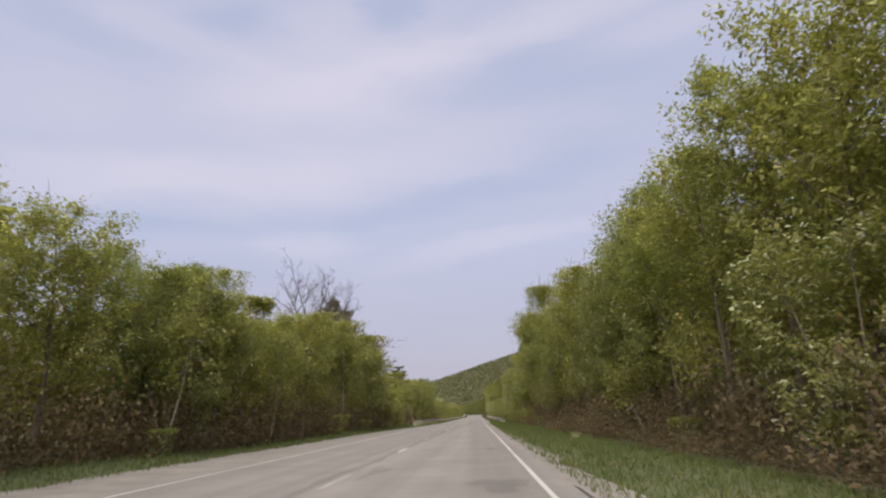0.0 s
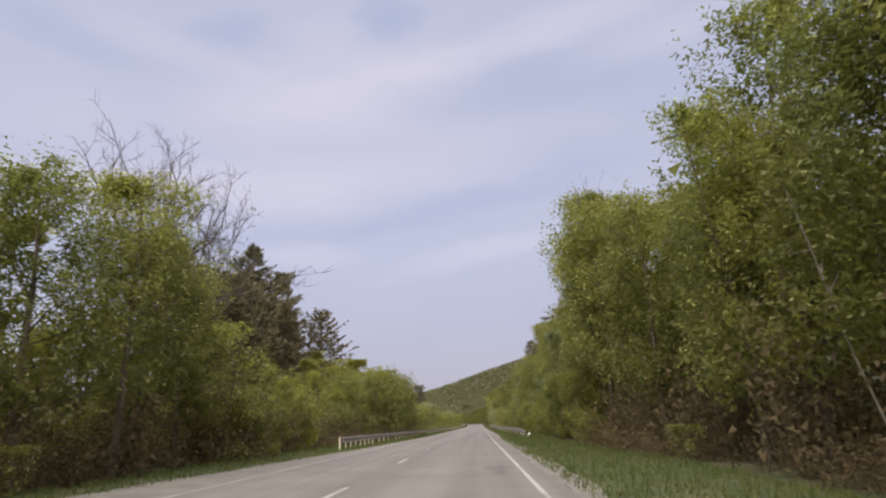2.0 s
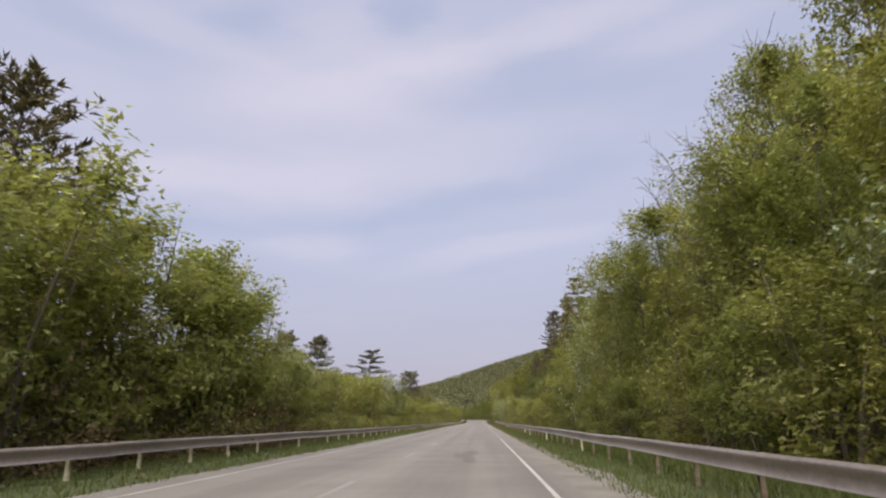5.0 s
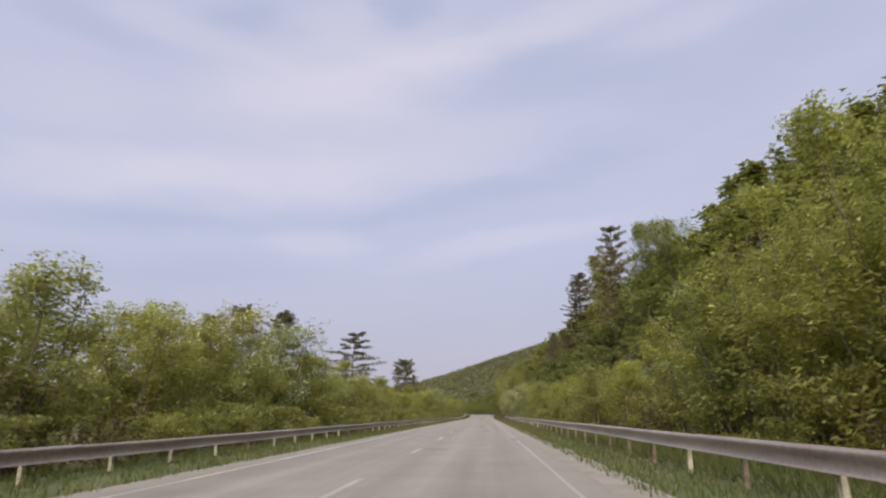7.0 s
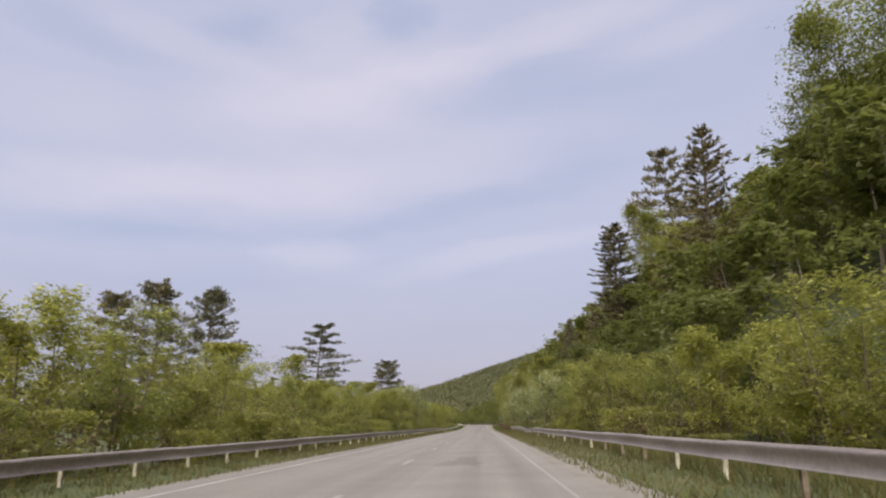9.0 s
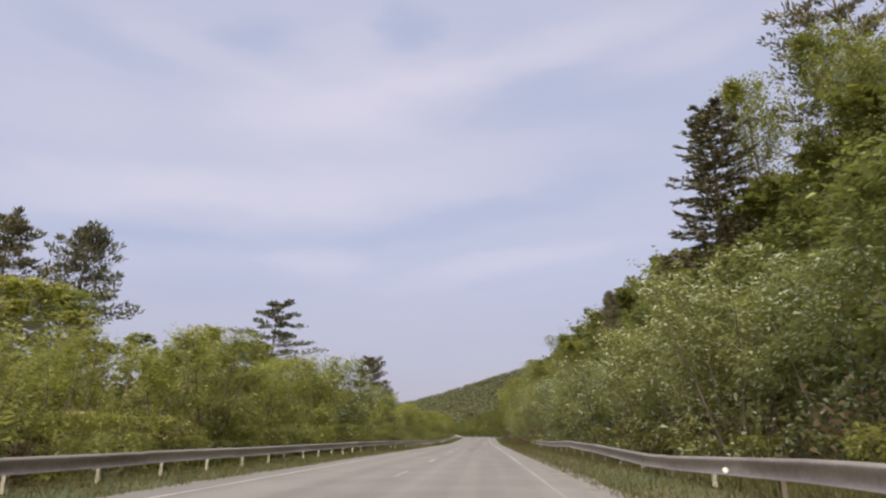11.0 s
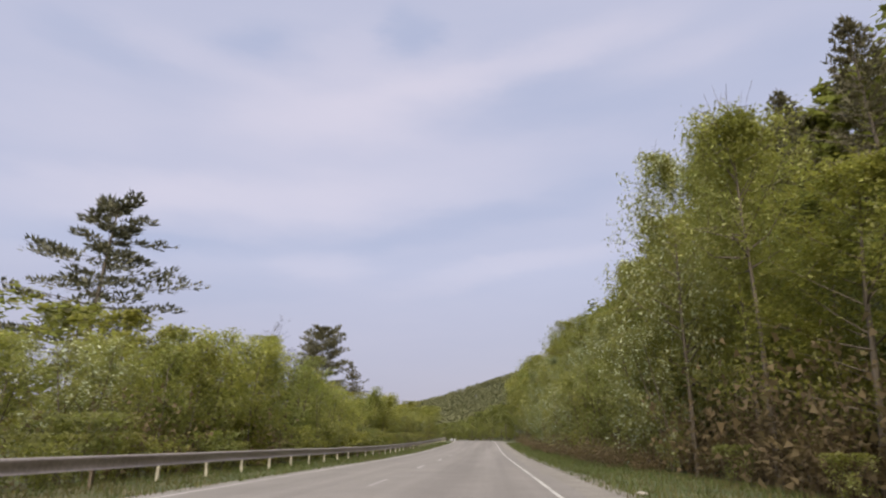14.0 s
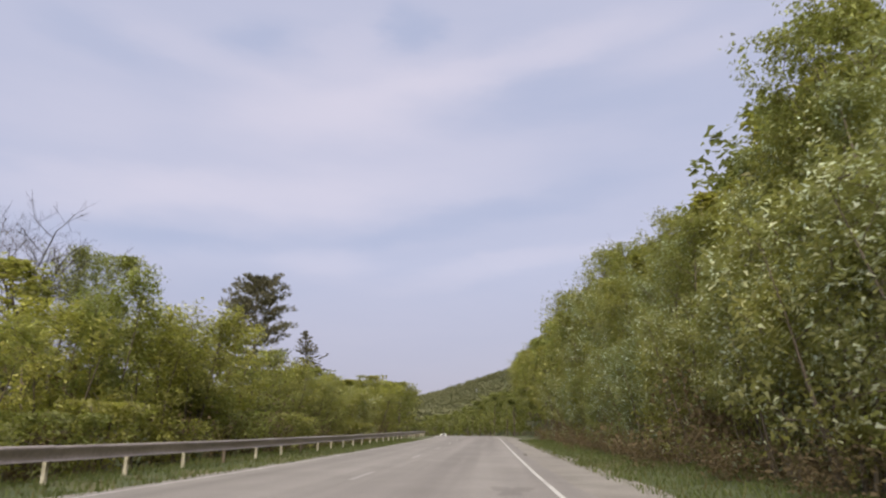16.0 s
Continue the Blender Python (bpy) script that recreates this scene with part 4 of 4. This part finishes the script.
def woodland():
    rng = random.Random(17)
    second, hillside, dry = [], [], []
    for y in np.arange(-10, 640, 4.6):
        h = float(LEFT_H(y)) * rng.uniform(0.95, 1.2) / 12
        second.append((-18.5 + rng.uniform(-1.5, 1.5) + float(road_x(y)), y + rng.uniform(-2, 2), h, h * 1.25))
        h = float(LEFT_H(y)) * rng.uniform(1.0, 1.35) / 12
        second.append((-24.5 + rng.uniform(-2, 2) + float(road_x(y)), y + rng.uniform(-2, 2), h, h * 1.3))
        if y < 200 or y > 385:
            h = float(RIGHT_H(y)) * rng.uniform(0.9, 1.12) / 12
            second.append((15.5 + rng.uniform(-1.5, 1.5), y + rng.uniform(-2, 2), h, h))
    for y in np.arange(-8, 215, 5.5):
        for x in (20.5, 27):
            h = float(RIGHT_H(y)) * rng.uniform(0.75, 1.0) / 12
            second.append((x + rng.uniform(-2, 2), y + rng.uniform(-2, 2), h, h * 1.2))
    for y in np.arange(200, 385, 2.6):
        h = rng.uniform(3.0, 4.6) / 12
        hillside.append((11.6 + rng.uniform(-1, 1), y, h, h * 1.5))
    for y in np.arange(140, 640, 5.0):
        for x, low, high in ((14.5, 5, 7.5), (19.5, 7, 9.5), (26, 9, 12), (33, 10, 13), (40, 11, 14)):
            if y < 200 and x < 30 or (x == 14.5 and y > 385):
                continue
            h = rng.uniform(low, high) / 12 * float(np.interp(y, (225, 240, 252, 275, 290, 385, 410), (0.88, 0.92, 1.12, 1.12, 1.0, 1.0, 1.5)))
            hillside.append((x + rng.uniform(-2.3, 2.3), y + rng.uniform(-2.5, 2.5), h, h * 1.3))
    for y in np.arange(-12, 475, 1.9):
        for side in (-1, 1):
            bare = (side < 0 and y < 168) or (side > 0 and (y < 92 or y > 375))
            if rng.random() < (1.0 if bare else 0.55):
                s_ = rng.uniform(0.75, 1.25)
                dry.append(((-12.6 if side < 0 else 8.9) + rng.uniform(-0.9, 0.9), y, s_ * (1.35 if bare else 0.95), s_))
            if rng.random() < (0.9 if bare else 0.3):
                s_ = rng.uniform(0.9, 1.5)
                dry.append(((-16 if side < 0 else 12.5) + rng.uniform(-1.5, 1.5), y, s_, s_ * 1.1))
            if side < 0 and 100 < y < 168:
                s_ = rng.uniform(0.5, 0.85)
                dry.append((-11.2 + rng.uniform(-0.5, 0.5), y + rng.uniform(-0.9, 0.9), s_ * 0.9, s_ * 1.2))
            if bare and side > 0 and rng.random() < 0.8:
                s_ = rng.uniform(0.4, 0.75)
                dry.append(((7.0 if y < 200 else 6.2) + rng.uniform(-0.7, 0.6), y + rng.uniform(-0.9, 0.9), s_ * 0.9, s_ * 1.2))
    # a tall dark thicket under the trees where the second rail has ended
    for y in np.arange(360, 377, 2.2):
        dry.append((9.0 + rng.uniform(-0.7, 0.9), y, rng.uniform(1.2, 1.7), rng.uniform(1.2, 1.5)))
    fine = [broadleaf(31 + i, 12, 3.6, 0.1, 2000, 0.36, LEAF, "", limbs=16, raw=True) for i in range(4)]
    broad_ = [broadleaf(36 + i, 12, 3.6, 0.1, 1050, 0.56, LEAF, "", limbs=15, raw=True) for i in range(3)]
    near_ = [p for p in second if -20.5 < p[0] - float(road_x(p[1])) < 18]
    stand_of("woodland", "dense green spring woodland behind the roadside trees", "woods", fine, near_, (BARK, WOOD_LEAF))
    bend = []
    for y in np.arange(502, 690, 5.5):
        x = float(road_x(y)) + 6.5
        while x < 8:
            h = rng.uniform(5.5, 8.5) / 12
            bend.append((x + rng.uniform(-1.5, 1.5), y + rng.uniform(-2, 2), h, h * 1.2))
            x += 4.5
    stand_of("bend_woodland", "young woods on the outer side of the road's bend", "woods", broad_, bend, (BARK, WOOD_LEAF))
    stand_of("deep_woodland", "green spring woodland further back from the road", "woods", broad_, [p for p in second if p not in near_], (BARK, WOOD_LEAF))
    stand_of("hillside_thicket", "young green woods at the foot of the steep hillside", "woods", [broadleaf(46 + i, 12, 3.6, 0.1, 1350, 0.45, LEAF, "", limbs=14, raw=True) for i in range(3)], [p for p in hillside if p[0] < 23], (BARK, WOOD_DEEP))
    stand_of("hillside_woods", "green spring woods climbing the steep hillside", "woods", broad_, [p for p in hillside if p[0] >= 23], (BARK, WOOD_DEEP))
    stand_of("dry_undergrowth", "thickets of dry brown stems and withered leaves under the trees", "undergrowth", [twig_shrub(51, 2.6), twig_shrub(52, 2.4), twig_shrub(53, 2.2)], dry, (TWIG_BROWN, LEAF_DRY))


woodland()


def plant_at(ob, x, y, top, unit_height, seed, wide=1.0):
    """A tree whose top reaches the given height over the road."""
    plant(ob, x, y, top - float(ground_z(x, y)), unit_height, random.Random(seed), wide)


for i, (k, x, y, top, wide) in enumerate((
        (FIR[0], -29.5, 134, 26.2, 1.2), (STONE_PINE[2], -30.6, 150, 26.0, 0.82), (FAN_FIR, -25.5, 156, 20.6, 1.4), (BROWN_FIR[1], -27.5, 121, 18.4, 1.2), (BROWN_FIR[0], -26.5, 105, 18.2, 1.0), (FIR[1], -31, 127, 20, 1.4), (BROWN_FIR[1], -33, 141, 19, 1.4), (BROWN_FIR[0], -24, 112, 14.5, 1.2), (BROWN_FIR[0], -24.5, 129, 17, 1.0), (BROWN_FIR[1], -31.5, 134, 20.5, 1.2), (BROWN_FIR[1], -35, 126, 19.5, 1.2),
        (STONE_PINE[0], -62.5, 366, 32.5, 1.0), (STONE_PINE[0], -73.5, 366, 34, 1.05), (STONE_PINE[0], -83, 362, 31, 1.0), (STONE_PINE[1], -54.4, 431, 34.0, 1.35), (STONE_PINE[3], -42.6, 514, 29.6, 0.95), (FIR[1], -38.5, 538, 24, 1.3),
        (FIR[1], 21, 283, 29.4, 1.2), (COLUMN_FIR, 25.1, 339.5, 37.2, 1.25), (STONE_PINE[1], 32, 324, 45, 0.8), (FIR[0], 23, 353, 23, 1.1), (FIR[0], 22.2, 384, 26, 0.8), (FIR[1], 45, 262, 43, 1.0),
        (FIR[0], 24, 398, 29, 0.8), (FIR[1], 21, 470, 24, 0.8))):
    plant_at(k, x, y, top, 20, 100 + i, wide)
for i, (x, y, top) in enumerate(((-22, 90.5, 20), (-24.5, 97, 24.5), (-24.8, 104, 22), (-27.5, 112, 20.5), (-24, 66, 15.6), (-25, 431, 13), (12.5, 147, 17), (13, 158, 15), (-24.5, 424.5, 13.6))):
    plant_at(BARE[2 if i in (2, 3, 8) else i % 2], x, y, top, 20, 200 + i, (1.1, 1.0, 0.7, 0.7)[i] if i < 4 else 1.0)
for i, (k, x, y, top, wide) in enumerate(((HIGH, 12.0, 110.3, 22.8, 0.7), (TALL[1], 29, 322, 33.5, 0.9), (TALL[1], 33, 345, 43, 0.85), (FAR_TREE[2], -44.5, 375, 18, 1.0), (FAR_TREE[0], -41.5, 430, 15.5, 1.0), (TALL[0], 10.5, 104, 16.5, 0.8),
        (TALL[2], 13.5, 150, 16, 0.9), (TALL[2], 11, 146.5, 14.4, 0.6), (TALL[3], 11.2, 21, 13.6, 0.75), (TALL[1], 10.8, 131.5, 13.5, 0.8), (HIGH, 14.0, 390, 19.2, 0.62), (TALL[0], 11.3, 42, 14.6, 0.8), (TALL[0], 10, 109.5, 12.3, 0.75), (TALL[3], 10.4, 105, 12.6, 0.75), (TALL[2], -24, 418, 12.4, 0.8), (TALL[2], -25, 440, 13, 0.8), (TALL[0], -24.5, 434, 11.8, 0.7), (TALL[1], 24, 262, 27.5, 0.9), (TALL[0], 24, 256, 25.5, 0.9), (TALL[1], 24, 268, 24.5, 0.9), (TALL[0], 11.2, 124, 12.8, 0.8), (TALL[0], 10, 128.5, 13.4, 0.75), (TALL[3], 9.2, 124.5, 12.4, 0.75), (TALL[0], 26, 313, 27, 0.9), (TALL[1], 27, 307, 26.5, 0.9), (TALL[0], 25, 301, 25, 0.9), (TALL[1], 10.5, 71, 15.6, 0.8), (TALL[0], 11.2, 64.5, 14.2, 0.75), (TALL[2], 10.8, 74.5, 13.6, 0.8), (TALL[0], 14, 462, 20, 0.9), (TALL[1], 15.5, 486, 26, 0.9), (TALL[0], 14.5, 446, 17.5, 0.9), (TALL[1], 9.2, 373, 12.6, 0.65), (HIGH, 8.0, 369.2, 11.4, 0.72), (GLINT, 8.0, 376.5, 13, 0.65), (TALL[0], 10.9, 418.6, 14.4, 0.68), (TALL[2], 8.2, 379.5, 11.6, 0.65), (TALL[1], 11.0, 84.5, 8.6, 0.9), (TALL[0], 10.6, 89, 8.2, 1.0), (TALL[1], 10.8, 93.5, 8.8, 0.9), (FAR_TREE[1], -46, 340, 16.5, 1.1), (FAR_TREE[0], -44, 331, 15.5, 1.1), (TALL[0], -16.6, 27, 9.2, 0.9), (TALL[2], -17, 33, 9.2, 0.9), (HIGH, 13.8, 144.5, 17.8, 0.65), (HIGH, 13.8, 117.5, 15.5, 0.5), (TALL[0], 12, 121.5, 13.4, 0.7), (TALL[1], 10.4, 38.5, 14.6, 0.75), (TALL[0], 10.6, 33.5, 13.6, 0.75), (TALL[3], -14.3, 34.5, 9.3, 0.9), (TALL[1], -14.2, 31, 9.2, 0.9))):
    plant_at(k, x, y, top, 12, 300 + i, wide)

for i, (k, x, y, h, wide) in enumerate(((BUSH[2], -13.6, 208.5, 7.4, 0.9), (BUSH[2], -13.4, 216.6, 7.9, 1.1), (BUSH[2], -13, 323, 7.4, 1.1), (BUSH[2], -13.2, 330.5, 8.4, 1.1), (BUSH[0], -13, 152, 10.0, 1.0), (BUSH[3], -13, 156.5, 9.6, 1.1),
                                         (BUSH[2], -12.8, 352, 6.9, 1.1), (BUSH[0], -11.6, 92.5, 5.2, 0.9), (BUSH[0], -13.2, 384, 7.2, 1.2), (BUSH[1], -13, 427, 6.8, 1.2), (BUSH[3], -13.2, 421, 7.4, 0.85), (BUSH[2], 8.2, 14.5, 5.6, 1.1), (BUSH[0], -15.6, 203.2, 7.0, 1.1), (BUSH[1], -15.3, 206.4, 6.8, 1.1))):
    plant(k, x, y, h, 7, random.Random(400 + i), wide)


def leaning_birch(x, y, length, tilt, turn, seed):
    """A thin pale trunk leaning out of the wood's edge, with a small crown."""
    rng = np.random.default_rng(seed)
    way = np.array([math.cos(radians(turn)) * math.sin(radians(tilt)), math.sin(radians(turn)) * math.sin(radians(tilt)), math.cos(radians(tilt))])
    trunk = stem_path(rng, (0, 0, -0.3), way, length, 9, 0.035, 0.04)
    wood = [tube(trunk, np.linspace(0.034, 0.010, 9), 7)]
    tips = [trunk[8]]
    for k in range(12):
        i = rng.uniform(3.5, 8)
        at = np.array([np.interp(i, range(9), trunk[:, c]) for c in range(3)])
        twig = stem_path(rng, at, rng.normal(0, 1, 3) + [0, 0, 0.7], length * rng.uniform(0.1, 0.2), 4, 0.15)
        wood.append(tube(twig, np.linspace(0.022, 0.006, 4), 3))
        tips += [twig[2], twig[3]]
    tips = np.array(tips)
    where = tips[rng.integers(0, len(tips), 1500)] + unit(rng.normal(0, 1, (1500, 3))) * rng.uniform(0, 0.75, (1500, 1))
    tree = make_tree("birch_tree", "thin birch with pale leaning trunk at the wood's edge", "tree", "leaning birches", wood, BARK_PALE, leaves(rng, where, 0.15, 0.10), LEAF_DEEP)
    tree.matrix_basis = pose(x, y, float(ground_z(x, y)))


for i, row in enumerate(((-11.3, 23, 7, 12, 60), (-11.6, 24.2, 6.5, 18, 190), (7.4, 28.2, 4.6, 50, 95), (-12.1, 373.5, 5, 9, 120), (-12, 375.1, 5.2, 11, 60), (-12.2, 378.4, 5.4, 6, 200), (8.2, 63, 7, 14, 160), (9.3, 35, 6.5, 14, 100), (-11.6, 36, 6, 6, 20), (6.7, 107, 5, 6, 160), (6.9, 106.2, 4.4, 9, 60))):
    leaning_birch(*row, 500 + i)

for ob in masters:
    for o in (*ob.children_recursive, ob):
        bpy.data.objects.remove(o)


# ---- far woods, grass ----
def far_woods():
    rng = np.random.default_rng(81)
    tris = []

    def stand(x, y, h, leaf, n, flat_=0.3):
        for px, py, ph in zip(x, y, h):
            z = float(ground_z(px, py))
            c = unit(rng.normal(0, 1, (n, 3))) * rng.uniform(0.2, 1, (n, 1)) ** 0.5 * [ph * flat_, ph * flat_, ph * 0.4] + [px, py, z + ph * 0.6]
            tris.append(leaves(rng, c, leaf, leaf * 0.75, 1.8))

    n = 1500
    x, y = rng.uniform(-220, 240, n), rng.uniform(660, 1150, n)
    stand(x, y, rng.uniform(8, 13, n), 2.0, 70, 0.42)
    n = 4600
    x, y = rng.uniform(-330, 430, n), rng.uniform(1150, 1930, n)
    stand(x, y, rng.uniform(12, 16, n), 2.6, 46, 0.5)
    n = 1000
    x, y = rng.uniform(42, 115, n), rng.uniform(120, 660, n)
    stand(x, y, rng.uniform(9, 14, n), 1.1, 110)
    n = 1500
    x, y = rng.uniform(-190, -27, n), rng.uniform(-20, 640, n)
    stand(x + road_x(y), y, rng.uniform(6.5, 9.5, n), 1.2, 70)
    n = 160
    y = rng.uniform(640, 700, n)
    x = rng.uniform(-120, 60, n)
    stand(x, y, rng.uniform(7, 10, n), 1.2, 120)
    ob = new("far_woods", tri_mesh("far_woods", np.concatenate(tris), FAR_LEAF))
    tagged(ob, "distant mixed spring woods covering the hillsides", "woods", kind="stuff")


far_woods()


def verge_grass():
    rng = np.random.default_rng(91)
    n = 260000
    y = 2 + 468 * rng.random(n)
    left = rng.random(n) < 0.42
    x = np.where(left, LEFT_EDGE(y) - rng.uniform(-0.4, 3.6, n), RIGHT_EDGE(y) + rng.uniform(-0.55, 4.0, n))
    tuft = 0.55 + 0.45 * bump_field(x * 3, y * 3, 1.3)
    h = rng.uniform(0.07, 0.22, n) * (0.5 + tuft) * np.where(~left & (y > 107) & (y < 336) & (x > 4.4), 1.9, 1.0)
    foot = np.stack([x + road_x(y), y, ground_z(x + road_x(y), y) - 0.02], -1)
    a = rng.uniform(0, 2 * np.pi, n)
    side = np.stack([np.cos(a), np.sin(a), 0 * a], -1) * rng.uniform(0.009, 0.024, (n, 1))
    tip = foot + np.stack([rng.normal(0, 0.35, n) * h, rng.normal(0, 0.35, n) * h, h], -1)
    blades = np.stack([foot - side, foot + side, tip], 1)
    # the sward is fresh green at both ends of the stretch and dull, half dry, between
    dull = rng.random(n) < smoothstep(170, 270, y) * (1 - 0.85 * smoothstep(350, 380, y))
    for mat, keep, label in ((GRASS, ~dull, "short green roadside grass on both verges"), (GRASS_DULL, dull, "short dull olive roadside grass, half dry")):
        tagged(new("grass", tri_mesh("grass", blades[keep], mat)), label, "grass", kind="stuff")


verge_grass()


def dry_tuft(x, y):
    """A tuft of tall withered grass standing out of the short sward."""
    rng = np.random.default_rng(95)
    n = 46
    foot = np.stack([rng.normal(0, 0.09, n), rng.normal(0, 0.09, n), np.full(n, -0.03)], -1)
    tip = foot + np.stack([rng.normal(0, 0.13, n), rng.normal(0, 0.13, n), rng.uniform(0.22, 0.46, n)], -1)
    side = np.stack([np.full(n, 0.008), rng.normal(0, 0.003, n), np.zeros(n)], -1)
    base = tagged(new("grass_tuft"), "tuft of tall pale withered grass on the verge", "grass tuft")
    ob = new("blades", tri_mesh("blades", np.stack([foot - side, foot + side, tip], 1), STRAW))
    ob.parent = base
    base.matrix_basis = pose(x, y, float(ground_z(x, y)))


dry_tuft(5.0, 34.2)


# ---- the white car far ahead ----
def white_car(x, y):
    base = new("car")
    tagged(base, "small white hatchback far ahead on the road", "car")
    z = float(road_z(y))
    prof = ((-2.0, 0.35), (-2.05, 0.75), (-1.95, 1.0), (-1.75, 1.42), (-1.2, 1.52), (0.2, 1.5), (0.95, 1.02), (1.9, 0.85), (2.05, 0.6), (2.0, 0.35))
    bm = bmesh.new()
    rings = []
    for sx, inset in ((-0.86, 0.0), (-0.80, -0.03), (0.80, -0.03), (0.86, 0.0)):
        rings.append([bm.verts.new((sx * (0.86 if pz > 1.1 else 1), py, pz - inset * 0)) for py, pz in prof])
    for a, b in zip(rings[:-1], rings[1:]):
        for i in range(len(prof)):
            bm.faces.new((a[i], a[(i + 1) % len(prof)], b[(i + 1) % len(prof)], b[i]))
    bm.faces.new(rings[0])
    bm.faces.new(rings[-1][::-1])
    part("body", bm, CAR_BODY, base)
    for name, pts in (("rear_window", ((-0.6, -1.99, 1.03), (0.6, -1.99, 1.03), (0.52, -1.81, 1.39), (-0.52, -1.81, 1.39))), ("windscreen", ((-0.62, 0.93, 1.06), (0.62, 0.93, 1.06), (0.55, 0.28, 1.46), (-0.55, 0.28, 1.46)))):
        bm = bmesh.new()
        vs = [bm.verts.new(p) for p in pts]
        bmesh.ops.solidify(bm, geom=[bm.faces.new(vs)], thickness=0.03)
        part(name, bm, GLASS, base, "dark glass")
    for sx in (-0.78, 0.78):
        for sy in (-1.3, 1.3):
            bm = bmesh.new()
            bmesh.ops.create_cone(bm, cap_ends=True, segments=16, radius1=0.31, radius2=0.31, depth=0.2, matrix=pose(sx, sy, 0.31, 0, 90, 0))
            wheel = part("wheel", bm, RUBBER, base, "black tyre")
            bm = bmesh.new()
            out = 0.1 if sx > 0 else -0.1
            bmesh.ops.create_cone(bm, cap_ends=True, segments=14, radius1=0.19, radius2=0.17, depth=0.03, matrix=pose(sx + out, sy, 0.31, 0, 90, 0))
            part("rim", bm, RIM, wheel, "grey steel rim")
        bm = bmesh.new()
        bmesh.ops.create_cube(bm, size=1, matrix=pose(sx * 0.93, -2.02, 0.88) @ Matrix.Diagonal((0.14, 0.06, 0.22, 1)))
        part("tail_lamp", bm, LIGHT_RED, base, "red tail lamp")
    bm = bmesh.new()
    bmesh.ops.create_cube(bm, size=1, matrix=pose(0, -2.06, 0.5) @ Matrix.Diagonal((1.6, 0.16, 0.24, 1)))
    bmesh.ops.bevel(bm, geom=bm.edges[:], offset=0.05, segments=2)
    part("bumper", bm, RUBBER, base, "dark rear bumper")
    base.matrix_basis = pose(x, y, z + 0.005, 0, 0, 8)


white_car(float(road_x(585)) + 1.6, 585)


# ---- small things by the road ----
def marker_plate():
    """The bent white end plate by the start of the rail."""
    base = new("end_plate")
    tagged(base, "bent white steel end plate leaning beside the guardrail", "marker plate")
    bm = bmesh.new()
    bmesh.ops.create_cube(bm, size=1, matrix=Matrix.Diagonal((0.13, 0.016, 0.26, 1)))
    bmesh.ops.bevel(bm, geom=bm.edges[:], offset=0.006, segments=1)
    part("plate", bm, WHITE, base)
    bm = bmesh.new()
    bmesh.ops.create_cone(bm, cap_ends=True, segments=10, radius1=0.025, radius2=0.02, depth=0.6, matrix=pose(0, 0.03, -0.14))
    part("stake", bm, WHITE, base)
    base.matrix_basis = pose(4.45, 109.2, float(ground_z(4.45, 109.2)) + 0.34, 20, 38, 10)


marker_plate()


def flat_stone(x, y):
    """A pale slab of broken rock on the gravel."""
    rng = np.random.default_rng(61)
    bm = bmesh.new()
    bmesh.ops.create_icosphere(bm, subdivisions=2, radius=1)
    for v in bm.verts:
        v.co = Vector((v.co.x * 0.15, v.co.y * 0.12, v.co.z * 0.05)) * float(rng.uniform(0.88, 1.1))
    me = bpy.data.meshes.new("stone")
    bm.to_mesh(me)
    bm.free()
    me.materials.append(STONE)
    ob = tagged(new("stone", me), "pale flat stone lying on the gravel shoulder", "stone")
    ob.matrix_basis = pose(x, y, float(road_z(y)) + 0.035, 0, 0, 20)


flat_stone(3.2, 364.6)
